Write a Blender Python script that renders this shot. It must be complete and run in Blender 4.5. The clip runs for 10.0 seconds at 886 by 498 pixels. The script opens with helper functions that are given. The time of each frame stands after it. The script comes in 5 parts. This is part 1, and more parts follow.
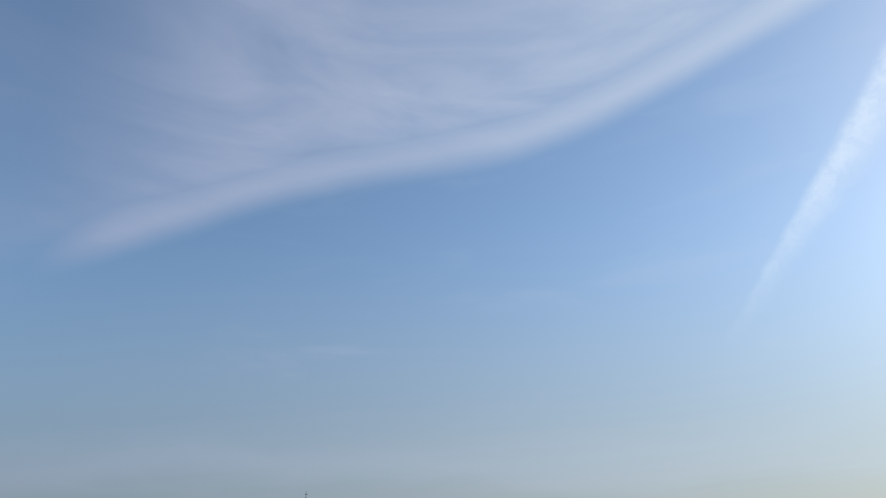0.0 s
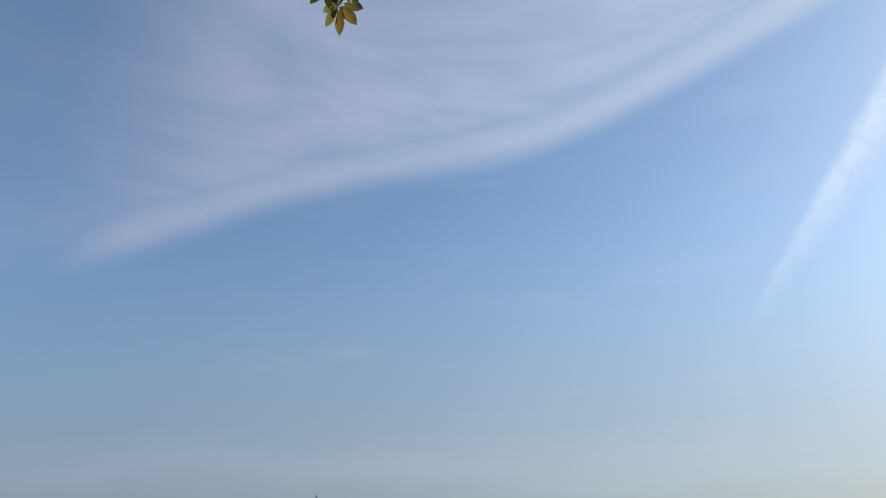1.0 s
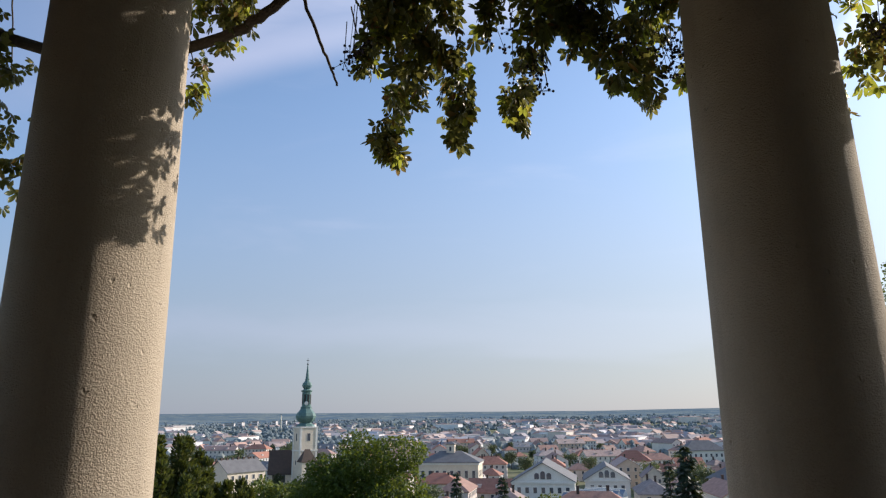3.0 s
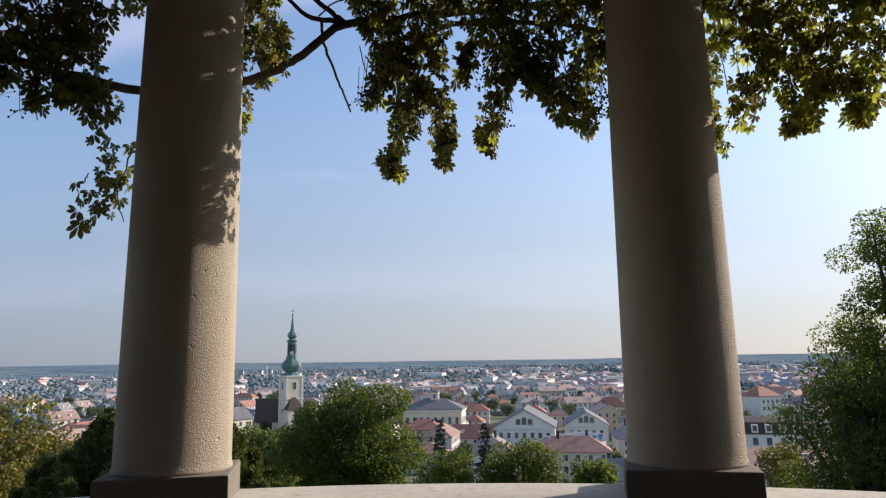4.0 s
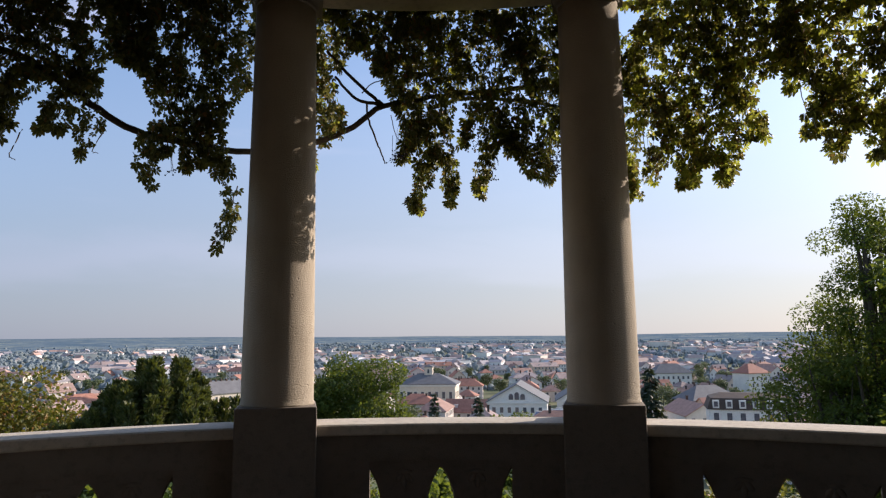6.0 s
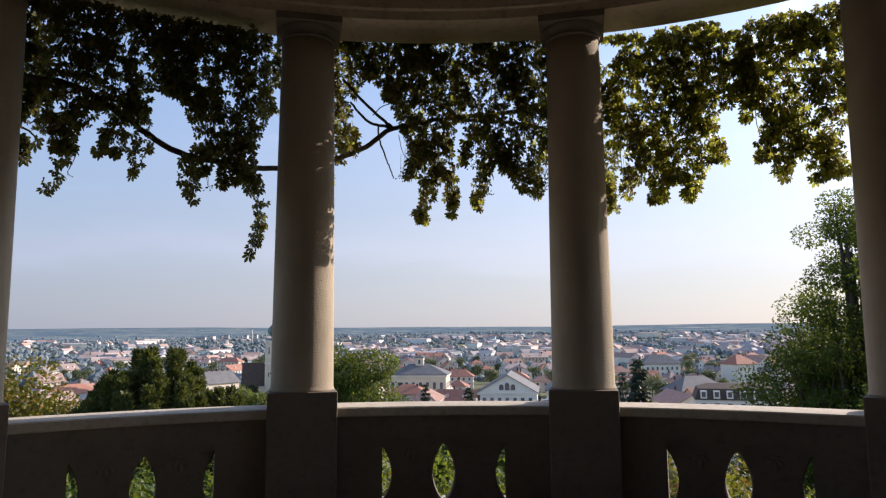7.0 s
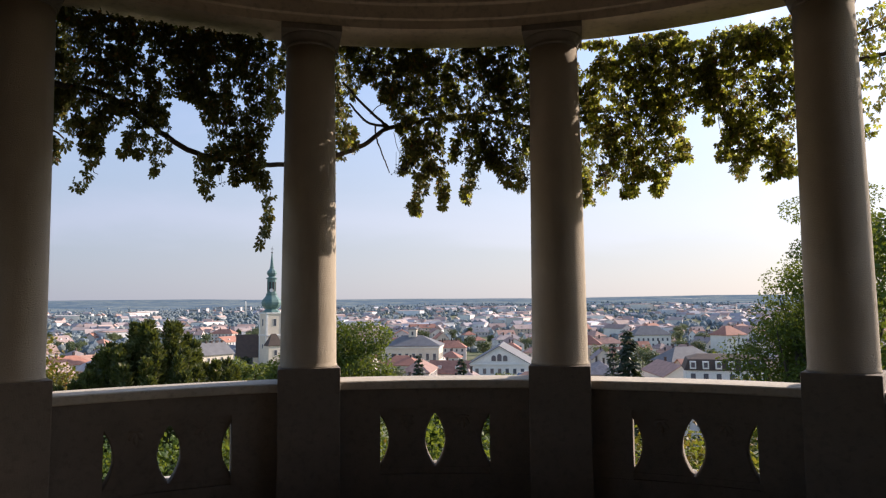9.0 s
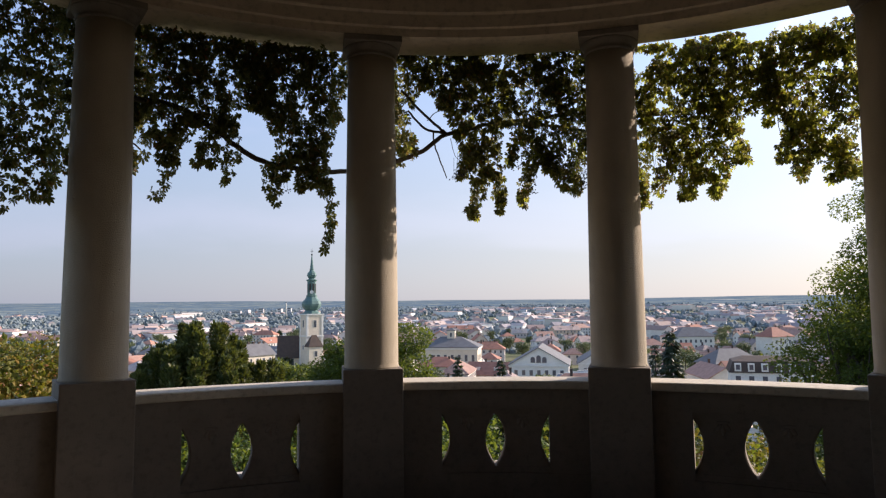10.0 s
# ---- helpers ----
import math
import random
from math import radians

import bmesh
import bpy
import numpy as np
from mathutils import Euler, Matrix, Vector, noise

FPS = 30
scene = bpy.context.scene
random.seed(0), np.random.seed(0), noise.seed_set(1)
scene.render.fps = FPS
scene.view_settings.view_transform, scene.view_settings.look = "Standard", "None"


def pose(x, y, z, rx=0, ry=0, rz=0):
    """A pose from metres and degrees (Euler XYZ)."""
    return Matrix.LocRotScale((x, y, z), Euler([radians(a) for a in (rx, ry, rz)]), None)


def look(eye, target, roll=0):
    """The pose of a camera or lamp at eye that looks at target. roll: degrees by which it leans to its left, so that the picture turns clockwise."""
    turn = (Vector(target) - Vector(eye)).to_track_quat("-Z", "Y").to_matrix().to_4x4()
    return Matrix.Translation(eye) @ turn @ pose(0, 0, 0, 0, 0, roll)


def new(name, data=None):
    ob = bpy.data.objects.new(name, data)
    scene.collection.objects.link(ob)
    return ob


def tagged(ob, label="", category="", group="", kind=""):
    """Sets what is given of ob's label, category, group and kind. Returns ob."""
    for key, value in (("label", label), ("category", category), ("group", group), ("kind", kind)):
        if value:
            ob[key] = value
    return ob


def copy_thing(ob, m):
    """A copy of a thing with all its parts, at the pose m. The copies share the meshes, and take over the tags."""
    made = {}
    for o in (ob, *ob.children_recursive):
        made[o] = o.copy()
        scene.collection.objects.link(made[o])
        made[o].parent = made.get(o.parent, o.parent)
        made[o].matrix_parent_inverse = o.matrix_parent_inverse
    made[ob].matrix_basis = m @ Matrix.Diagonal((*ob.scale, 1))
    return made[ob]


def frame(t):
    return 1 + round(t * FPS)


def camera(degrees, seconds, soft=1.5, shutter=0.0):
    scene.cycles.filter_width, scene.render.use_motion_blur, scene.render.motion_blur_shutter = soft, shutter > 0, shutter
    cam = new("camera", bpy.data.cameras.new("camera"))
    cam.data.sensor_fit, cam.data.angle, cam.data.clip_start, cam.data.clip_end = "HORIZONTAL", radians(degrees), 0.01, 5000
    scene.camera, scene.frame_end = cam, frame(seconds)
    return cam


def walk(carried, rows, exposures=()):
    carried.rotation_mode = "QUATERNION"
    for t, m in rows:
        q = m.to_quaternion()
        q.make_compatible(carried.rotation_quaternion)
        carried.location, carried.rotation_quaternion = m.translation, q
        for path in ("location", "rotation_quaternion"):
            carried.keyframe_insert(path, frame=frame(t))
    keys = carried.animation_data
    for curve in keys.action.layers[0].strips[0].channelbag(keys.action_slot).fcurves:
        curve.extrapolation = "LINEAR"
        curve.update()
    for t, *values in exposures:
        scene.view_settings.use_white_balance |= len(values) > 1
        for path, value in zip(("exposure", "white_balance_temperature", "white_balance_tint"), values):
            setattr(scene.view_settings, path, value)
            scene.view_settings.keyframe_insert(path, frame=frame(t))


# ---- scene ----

# ---------------------------------------------------------------- camera
cam = camera(66.75, 10.0, soft=1.25)


def aim(x, y, z, yaw, pitch, roll):
    """A camera pose from a place and its yaw (to the left of +y), pitch and roll in degrees."""
    a, b = radians(yaw), radians(pitch)
    way = Vector((-math.sin(a) * math.cos(b), math.cos(a) * math.cos(b), math.sin(b)))
    return look((x, y, z), Vector((x, y, z)) + way * 2, roll)


ROWS = [
    (0.0, aim(0.096, 0.110, 1.410, 3.46, 24.88, -0.68)),
    (0.5, aim(0.096, -0.080, 1.410, 3.95, 25.46, -0.68)),
    (1.0, aim(0.100, -0.282, 1.410, 4.26, 25.06, -0.66)),
    (1.2, aim(0.106, -0.374, 1.410, 4.27, 24.15, -0.65)),
    (1.5, aim(0.112, -0.516, 1.405, 4.31, 22.50, -0.62)),
    (2.0, aim(0.110, -0.895, 1.376, 4.53, 19.80, -0.50)),
    (2.5, aim(0.137, -1.240, 1.364, 4.25, 17.21, -0.55)),
    (2.7, aim(0.146, -1.370, 1.356, 3.82, 15.98, -0.58)),
    (3.8, aim(0.160, -2.189, 1.338, 1.93, 10.71, -0.92)),
    (4.0, aim(0.172, -2.345, 1.335, 1.81, 10.04, -0.92)),
    (4.5, aim(0.168, -2.706, 1.334, 1.80, 8.64, -0.88)),
    (5.0, aim(0.152, -3.062, 1.321, 1.88, 8.60, -0.80)),
    (5.5, aim(0.153, -3.385, 1.314, 1.83, 8.42, -0.68)),
    (6.8, aim(0.101, -4.204, 1.346, 0.66, 7.32, -0.44)),
    (7.0, aim(0.084, -4.310, 1.346, 0.64, 7.22, -0.44)),
    (7.5, aim(0.054, -4.510, 1.325, 0.53, 6.52, -0.40)),
    (8.0, aim(0.038, -4.697, 1.319, 0.38, 5.09, -0.46)),
    (8.5, aim(0.069, -4.770, 1.374, 0.13, 4.86, -0.52)),
    (9.0, aim(0.101, -4.800, 1.420, 0.06, 4.83, -0.50)),
    (9.5, aim(0.071, -4.849, 1.436, 0.05, 4.89, -0.46)),
    (9.8, aim(0.002, -4.884, 1.434, 0.70, 4.92, -0.50)),
    (10.0, aim(-0.056, -4.912, 1.430, 3.27, 4.97, -0.59)),
]
walk(cam, ROWS, exposures=[(0.0, -0.17, 6350, 7), (1.2, -0.15, 6350, 7), (2.0, -0.12, 6350, 8), (2.5, 0.2, 6450, 12), (4.0, 0.35, 6600, 15), (5.5, 0.4, 6650, 17), (7.0, 0.57, 6800, 20), (10.0, 0.65, 6900, 20)])

# ---------------------------------------------------------------- light
SUN_AZ, SUN_EL = radians(60), radians(24)
sun = new("sun", bpy.data.lights.new("sun", "SUN"))
sun.data.energy, sun.data.angle, sun.data.color = 4.7, radians(0.55), (1.0, 0.91, 0.78)
sun_way = Vector((math.sin(SUN_AZ) * math.cos(SUN_EL), math.cos(SUN_AZ) * math.cos(SUN_EL), math.sin(SUN_EL)))
sun.matrix_world = look(sun_way * 60, (0, 0, 0))


class Graph:
    """Short hand for a node tree."""

    def __init__(self, tree):
        self.tree = tree
        tree.nodes.clear()

    def node(self, kind, **values):
        n = self.tree.nodes.new(kind)
        for key, value in values.items():
            setattr(n, key, value)
        return n

    def link(self, a, b):
        self.tree.links.new(a, b)

    def put(self, socket, value):
        if isinstance(value, bpy.types.NodeSocket):
            self.link(value, socket)
        else:
            socket.default_value = value

    def math(self, op, a, b=0.0, c=0.0, clamp=False):
        n = self.node("ShaderNodeMath", operation=op, use_clamp=clamp)
        for s, v in zip(n.inputs, (a, b, c)):
            self.put(s, v)
        return n.outputs[0]

    def noise(self, vector, scale, detail=4.0, rough=0.55, distort=0.0):
        n = self.node("ShaderNodeTexNoise")
        if vector is not None:
            self.link(vector, n.inputs["Vector"])
        n.inputs["Scale"].default_value, n.inputs["Detail"].default_value = scale, detail
        n.inputs["Roughness"].default_value, n.inputs["Distortion"].default_value = rough, distort
        return n.outputs["Fac"]

    def span(self, value, a, b, c=0.0, d=1.0, smooth=False):
        n = self.node("ShaderNodeMapRange", interpolation_type="SMOOTHSTEP" if smooth else "LINEAR")
        for s, v in zip(n.inputs, (value, a, b, c, d)):
            self.put(s, v)
        return n.outputs[0]

    def mix(self, fac, a, b, blend="MIX"):
        n = self.node("ShaderNodeMix", data_type="RGBA", blend_type=blend)
        self.put(n.inputs["Factor"], fac)
        for s, v in ((n.inputs[6], a), (n.inputs[7], b)):
            self.put(s, (*v, 1.0) if isinstance(v, tuple) and len(v) == 3 else v)
        return n.outputs[2]

    def ramp(self, fac, stops):
        n = self.node("ShaderNodeValToRGB")
        self.put(n.inputs[0], fac)
        while len(n.color_ramp.elements) < len(stops):
            n.color_ramp.elements.new(0.5)
        for e, (p, c) in zip(n.color_ramp.elements, stops):
            e.position, e.color = p, (*c, 1.0)
        return n.outputs[0]


SKY_STRENGTH = 0.105


def make_sky():
    """Hazy autumn sky with a long cirrus sheet, a torn contrail and thin low bands."""
    world = bpy.data.worlds.new("sky")
    world.use_nodes = True
    scene.world = world
    g = Graph(world.node_tree)
    sky = g.node("ShaderNodeTexSky", sky_type="NISHITA", sun_disc=False)
    sky.sun_elevation, sky.sun_rotation = SUN_EL, SUN_AZ
    sky.altitude, sky.air_density, sky.dust_density, sky.ozone_density = 250, 1.15, 1.0, 2.6
    way = g.node("ShaderNodeTexCoord").outputs["Generated"]
    sep = g.node("ShaderNodeSeparateXYZ")
    g.link(way, sep.inputs[0])
    ahead = g.math("MAXIMUM", sep.outputs["Y"], 0.05)
    u = g.math("DIVIDE", sep.outputs["X"], ahead)
    v = g.math("DIVIDE", sep.outputs["Z"], ahead)
    front = g.span(sep.outputs["Y"], 0.05, 0.3)
    soft = g.noise(way, 3.0, 5.0, 0.6, 0.3)
    fine = g.noise(way, 14.0, 5.0, 0.6, 0.5)
    flat = g.node("ShaderNodeMapping")
    flat.inputs["Scale"].default_value, flat.inputs["Rotation"].default_value = (2.0, 2.0, 9.0), (0, radians(-14), 0)
    g.link(way, flat.inputs["Vector"])
    streak = g.noise(flat.outputs[0], 1.7, 4.0, 0.55, 0.5)
    # the long sheet: a crisp lower edge that climbs to the right, fading upwards
    edge = g.math("MULTIPLY_ADD", u, 0.118, 0.612)
    edge = g.math("MULTIPLY_ADD", g.math("SMOOTH_MAX", g.math("SUBTRACT", u, 0.12), 0.0, 0.25), 0.47, edge)
    edge = g.math("MULTIPLY_ADD", g.math("SMOOTH_MAX", g.math("SUBTRACT", -0.3, u), 0.0, 0.2), -0.19, edge)
    edge = g.math("ADD", edge, g.math("MULTIPLY", g.math("SUBTRACT", soft, 0.5), 0.03))
    over = g.math("SUBTRACT", v, edge)
    crest = g.math("MULTIPLY", g.span(over, -0.02, 0.05, smooth=True), g.span(over, 0.04, 0.17, 1.0, 0.0, True))
    crest = g.math("MULTIPLY", crest, g.span(u, -0.2, 0.6, 0.75, 1.0))
    sheet = g.math("MULTIPLY", g.span(over, 0.0, 0.12, smooth=True), g.span(over, 0.1, 0.9, 0.85, 0.45))
    sheet = g.math("MULTIPLY", sheet, g.span(streak, 0.25, 0.65, 0.45, 1.0))
    left_end = g.span(u, -0.80, -0.60, 0.0, 1.0, True)
    crest = g.math("MULTIPLY", g.math("MULTIPLY", crest, left_end), g.span(streak, 0.2, 0.7, 0.75, 1.0))
    sheet = g.math("MULTIPLY", sheet, g.span(u, -0.85, -0.35, 0.25, 1.0, True))
    # the contrail
    mid = g.math("MULTIPLY_ADD", v, 0.74, 0.150)
    mid = g.math("ADD", mid, g.math("MULTIPLY", g.math("SUBTRACT", fine, 0.5), 0.03))
    off = g.math("SUBTRACT", u, mid)
    wide = g.span(v, 0.3, 0.9, 0.012, 0.05)
    left = g.math("DIVIDE", off, wide)
    trail = g.math("MULTIPLY", g.span(left, -0.8, 0.0, smooth=True), g.span(left, 0.1, 2.6, 1.0, 0.0, True))
    trail = g.math("MULTIPLY", trail, g.span(v, 0.25, 0.62, 0.0, 1.0, True))
    trail = g.math("MULTIPLY", trail, g.span(g.noise(way, 46.0, 4.0, 0.7, 0.4), 0.3, 0.62, 0.45, 1.0))
    # low thin bands near the horizon
    low = g.math("ADD", v, g.math("MULTIPLY", g.math("SUBTRACT", streak, 0.5), 0.10))
    band = g.math("MULTIPLY", g.span(low, 0.075, 0.125, smooth=True), g.span(low, 0.125, 0.20, 1.0, 0.0, True))
    veil = g.span(v, 0.0, 0.55, 0.85, 0.10, True)
    wisp = g.math("MULTIPLY", g.span(streak, 0.5, 0.8, 0.0, 0.16, True), g.span(v, 0.1, 0.3, smooth=True))
    cover = g.math("MAXIMUM", g.math("MULTIPLY", crest, 0.85), g.math("MULTIPLY", sheet, 0.85))
    cover = g.math("MAXIMUM", cover, g.math("MULTIPLY", band, 0.2))
    cover = g.math("MAXIMUM", cover, wisp)
    cover = g.math("MULTIPLY", cover, front)
    # thin cloud takes the light of the hazy sky round the sun's side
    glow = g.span(sep.outputs["X"], -0.6, 0.75, 0.0, 1.0)
    cloud = g.mix(glow, (4.3, 4.6, 6.3), (7.0, 8.0, 9.4))
    haze = g.mix(glow, (2.05, 2.5, 3.4), (4.75, 4.9, 5.1))
    clear = g.mix(1.0, sky.outputs[0], (1.42, 1.52, 1.6), 'MULTIPLY')
    colour = g.mix(veil, clear, haze)
    colour = g.mix(cover, colour, cloud)
    colour = g.mix(g.math("MULTIPLY", g.math("MULTIPLY", trail, 0.6), front), colour, (8.6, 9.6, 11.0))
    back = g.node("ShaderNodeBackground")
    back.inputs["Strength"].default_value = SKY_STRENGTH
    g.link(colour, back.inputs["Color"])
    out = g.node("ShaderNodeOutputWorld")
    g.link(back.outputs[0], out.inputs[0])


make_sky()

# ---------------------------------------------------------------- materials


def surface(name, a, b, scale=3.0, rough=0.85, bump=0.0, bump_scale=80.0, third=None, vary=0.0, spec=0.3, metallic=0.0, depth=0.01):
    """A matt surface: two tones in large patches, a third in fine grain, and a fine relief."""
    m = bpy.data.materials.new(name)
    m.use_nodes = True
    g = Graph(m.node_tree)
    where = g.node("ShaderNodeTexCoord").outputs["Object"]
    col = g.mix(g.span(g.noise(where, scale, 5.0, 0.6, 0.2), 0.32, 0.68), a, b)
    if third:
        col = g.mix(g.span(g.noise(where, scale * 9.0, 4.0, 0.65), 0.5, 0.75, 0.0, 0.65), col, third)
    if vary:
        info = g.node("ShaderNodeObjectInfo")
        shade = g.node("ShaderNodeHueSaturation")
        g.put(shade.inputs["Value"], g.span(info.outputs["Random"], 0.0, 1.0, 1.0 - vary, 1.0 + vary))
        g.link(col, shade.inputs["Color"])
        col = shade.outputs[0]
    p = g.node("ShaderNodeBsdfPrincipled")
    g.link(col, p.inputs["Base Color"])
    p.inputs["Roughness"].default_value, p.inputs["Metallic"].default_value = rough, metallic
    p.inputs["Specular IOR Level"].default_value = spec
    if bump:
        h = g.math("ADD", g.noise(where, bump_scale, 5.0, 0.6), g.math("MULTIPLY", g.noise(where, bump_scale * 0.18, 3.0), 0.6))
        n = g.node("ShaderNodeBump")
        n.inputs["Strength"].default_value, n.inputs["Distance"].default_value = bump, depth
        g.link(h, n.inputs["Height"])
        g.link(n.outputs[0], p.inputs["Normal"])
    g.link(p.outputs[0], g.node("ShaderNodeOutputMaterial").inputs[0])
    return m


def roughcast(name, a, b, dirt):
    """Grainy hand-thrown render with pits and faint weather streaks."""
    m = bpy.data.materials.new(name)
    m.use_nodes = True
    g = Graph(m.node_tree)
    where = g.node("ShaderNodeTexCoord").outputs["Object"]
    tall = g.node("ShaderNodeMapping")
    tall.inputs["Scale"].default_value = (9.0, 9.0, 0.9)
    g.link(where, tall.inputs["Vector"])
    col = g.mix(g.span(g.noise(where, 2.6, 5.0, 0.6, 0.3), 0.3, 0.7), a, b)
    col = g.mix(g.span(g.noise(tall.outputs[0], 1.0, 4.0, 0.6), 0.52, 0.8, 0.0, 0.55), col, dirt)
    grain = g.noise(where, 210.0, 3.0, 0.7)
    col = g.mix(g.span(grain, 0.35, 0.7, 0.0, 0.35), col, (a[0] * 0.62, a[1] * 0.6, a[2] * 0.58))
    wave = g.node("ShaderNodeMapping")
    wave.inputs["Scale"].default_value = (0.8, 0.8, 1.5)
    g.link(where, wave.inputs["Vector"])
    cell = g.node("ShaderNodeTexVoronoi")
    cell.inputs["Scale"].default_value = 230.0
    g.link(where, cell.inputs["Vector"])
    pits = g.span(g.noise(where, 34.0, 2.0, 0.5), 0.70, 0.78, 0.0, -1.4)
    h = g.math("ADD", g.math("MULTIPLY", cell.outputs["Distance"], 0.45), g.math("MULTIPLY", g.noise(wave.outputs[0], 105.0, 5.0, 0.7), 1.2))
    h = g.math("ADD", h, pits)
    n = g.node("ShaderNodeBump")
    n.inputs["Strength"].default_value, n.inputs["Distance"].default_value = 0.85, 0.0055
    g.link(h, n.inputs["Height"])
    p = g.node("ShaderNodeBsdfPrincipled")
    g.link(col, p.inputs["Base Color"])
    p.inputs["Roughness"].default_value, p.inputs["Specular IOR Level"].default_value = 0.92, 0.2
    g.link(n.outputs[0], p.inputs["Normal"])
    g.link(p.outputs[0], g.node("ShaderNodeOutputMaterial").inputs[0])
    return m


def leafy(name, stops, through_light=0.42, rough=0.5, by_object=False, shine=(0.24, 0.27, 0.02)):
    """Leaves: a colour of its own for each island, gloss on top, light through the blade."""
    m = bpy.data.materials.new(name)
    m.use_nodes = True
    g = Graph(m.node_tree)
    pick = g.node("ShaderNodeNewGeometry").outputs["Random Per Island"]
    col = g.ramp(pick, stops)
    where = g.node("ShaderNodeTexCoord").outputs["Object"]
    col = g.mix(g.span(g.noise(where, 1.3, 3.0), 0.35, 0.7, 0.0, 0.45), col, g.mix(0.5, col, (0.02, 0.035, 0.008)))
    if by_object:
        shade = g.node("ShaderNodeHueSaturation")
        rnd = g.node("ShaderNodeObjectInfo").outputs["Random"]
        g.put(shade.inputs["Value"], g.span(rnd, 0.0, 1.0, 0.6, 1.35))
        g.put(shade.inputs["Hue"], g.span(rnd, 0.0, 1.0, 0.515, 0.475))
        g.link(col, shade.inputs["Color"])
        col = shade.outputs[0]
    p = g.node("ShaderNodeBsdfPrincipled")
    g.link(col, p.inputs["Base Color"])
    p.inputs["Roughness"].default_value, p.inputs["Specular IOR Level"].default_value = rough, 0.3
    t = g.node("ShaderNodeBsdfTranslucent")
    g.link(g.mix(0.55, col, shine), t.inputs["Color"])
    s = g.node("ShaderNodeMixShader")
    s.inputs[0].default_value = through_light
    g.link(p.outputs[0], s.inputs[1])
    g.link(t.outputs[0], s.inputs[2])
    g.link(s.outputs[0], g.node("ShaderNodeOutputMaterial").inputs[0])
    return m


def by_random(name, stops, rough=0.85, grain=0.6, grain_scale=0.5, island=False):
    """One tone for each object (or each island), with weathering over it."""
    m = bpy.data.materials.new(name)
    m.use_nodes = True
    g = Graph(m.node_tree)
    if island:
        pick = g.node("ShaderNodeNewGeometry").outputs["Random Per Island"]
    else:
        pick = g.node("ShaderNodeObjectInfo").outputs["Random"]
    ramp = g.ramp(pick, stops)
    where = g.node("ShaderNodeTexCoord").outputs["Object"]
    dark = g.mix(1.0, ramp, (grain, grain, grain), "MULTIPLY")
    col = g.mix(g.span(g.noise(where, grain_scale, 6.0, 0.7), 0.35, 0.7), ramp, dark)
    p = g.node("ShaderNodeBsdfPrincipled")
    g.link(col, p.inputs["Base Color"])
    p.inputs["Roughness"].default_value, p.inputs["Specular IOR Level"].default_value = rough, 0.25
    g.link(p.outputs[0], g.node("ShaderNodeOutputMaterial").inputs[0])
    return m


M_CAST = roughcast("roughcast", (0.50, 0.43, 0.34), (0.42, 0.36, 0.28), (0.25, 0.21, 0.16))
# shade of the pavilion's inside is put into this stone's low tones
M_STONE = surface("dressed_stone_shaded", (0.235, 0.20, 0.165), (0.175, 0.15, 0.125), 2.5, 0.88, 0.5, 120.0, (0.13, 0.112, 0.09), depth=0.006)
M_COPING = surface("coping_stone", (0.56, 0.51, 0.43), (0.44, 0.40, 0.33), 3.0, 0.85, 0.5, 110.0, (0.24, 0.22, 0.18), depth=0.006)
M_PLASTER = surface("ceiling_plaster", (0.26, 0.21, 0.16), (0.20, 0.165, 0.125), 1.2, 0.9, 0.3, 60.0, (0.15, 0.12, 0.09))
# paler than the other stone: light bounced onto the soffit is in its colour
M_BEAM = surface("beam_stone_bounce_lit", (0.64, 0.54, 0.41), (0.54, 0.45, 0.345), 1.8, 0.88, 0.4, 90.0, (0.28, 0.23, 0.17), depth=0.006)
M_PAVING = surface("paving", (0.205, 0.18, 0.148), (0.15, 0.13, 0.108), 1.5, 0.85, 0.4, 60.0, (0.11, 0.10, 0.085))
M_BARK = surface("bark", (0.075, 0.058, 0.042), (0.04, 0.031, 0.024), 8.0, 0.9, 0.8, 60.0, (0.11, 0.09, 0.07), depth=0.01)
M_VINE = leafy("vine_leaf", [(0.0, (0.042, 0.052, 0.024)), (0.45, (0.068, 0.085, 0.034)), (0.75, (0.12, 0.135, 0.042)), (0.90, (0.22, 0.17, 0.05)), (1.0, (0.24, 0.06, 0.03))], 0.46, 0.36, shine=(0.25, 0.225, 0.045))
# turning leaves, also brightened: sun from behind is put into the tones
M_VINE_LIT = leafy("vine_leaf_turning_sunlit", [(0.0, (0.035, 0.065, 0.014)), (0.5, (0.075, 0.125, 0.022)), (0.75, (0.17, 0.21, 0.03)), (0.92, (0.34, 0.25, 0.04)), (1.0, (0.26, 0.06, 0.025))], 0.68, 0.38, shine=(0.50, 0.50, 0.06))
M_BERRY = surface("berry", (0.015, 0.014, 0.03), (0.03, 0.02, 0.035), 40.0, 0.4, third=(0.06, 0.02, 0.03))
M_GREEN = leafy("broad_leaf", [(0.0, (0.025, 0.052, 0.011)), (0.5, (0.050, 0.096, 0.018)), (1.0, (0.105, 0.155, 0.030))], 0.5)
# broad-leaf green lifted, with the sun on the crowns put into the colour
M_SUNNY = leafy("sunlit_broad_leaf", [(0.0, (0.055, 0.085, 0.018)), (0.5, (0.10, 0.14, 0.03)), (1.0, (0.17, 0.19, 0.045))], 0.42)
M_TURNING = leafy("turning_leaf", [(0.0, (0.07, 0.085, 0.016)), (0.5, (0.15, 0.14, 0.022)), (0.8, (0.26, 0.18, 0.03)), (1.0, (0.24, 0.09, 0.025))], 0.35)
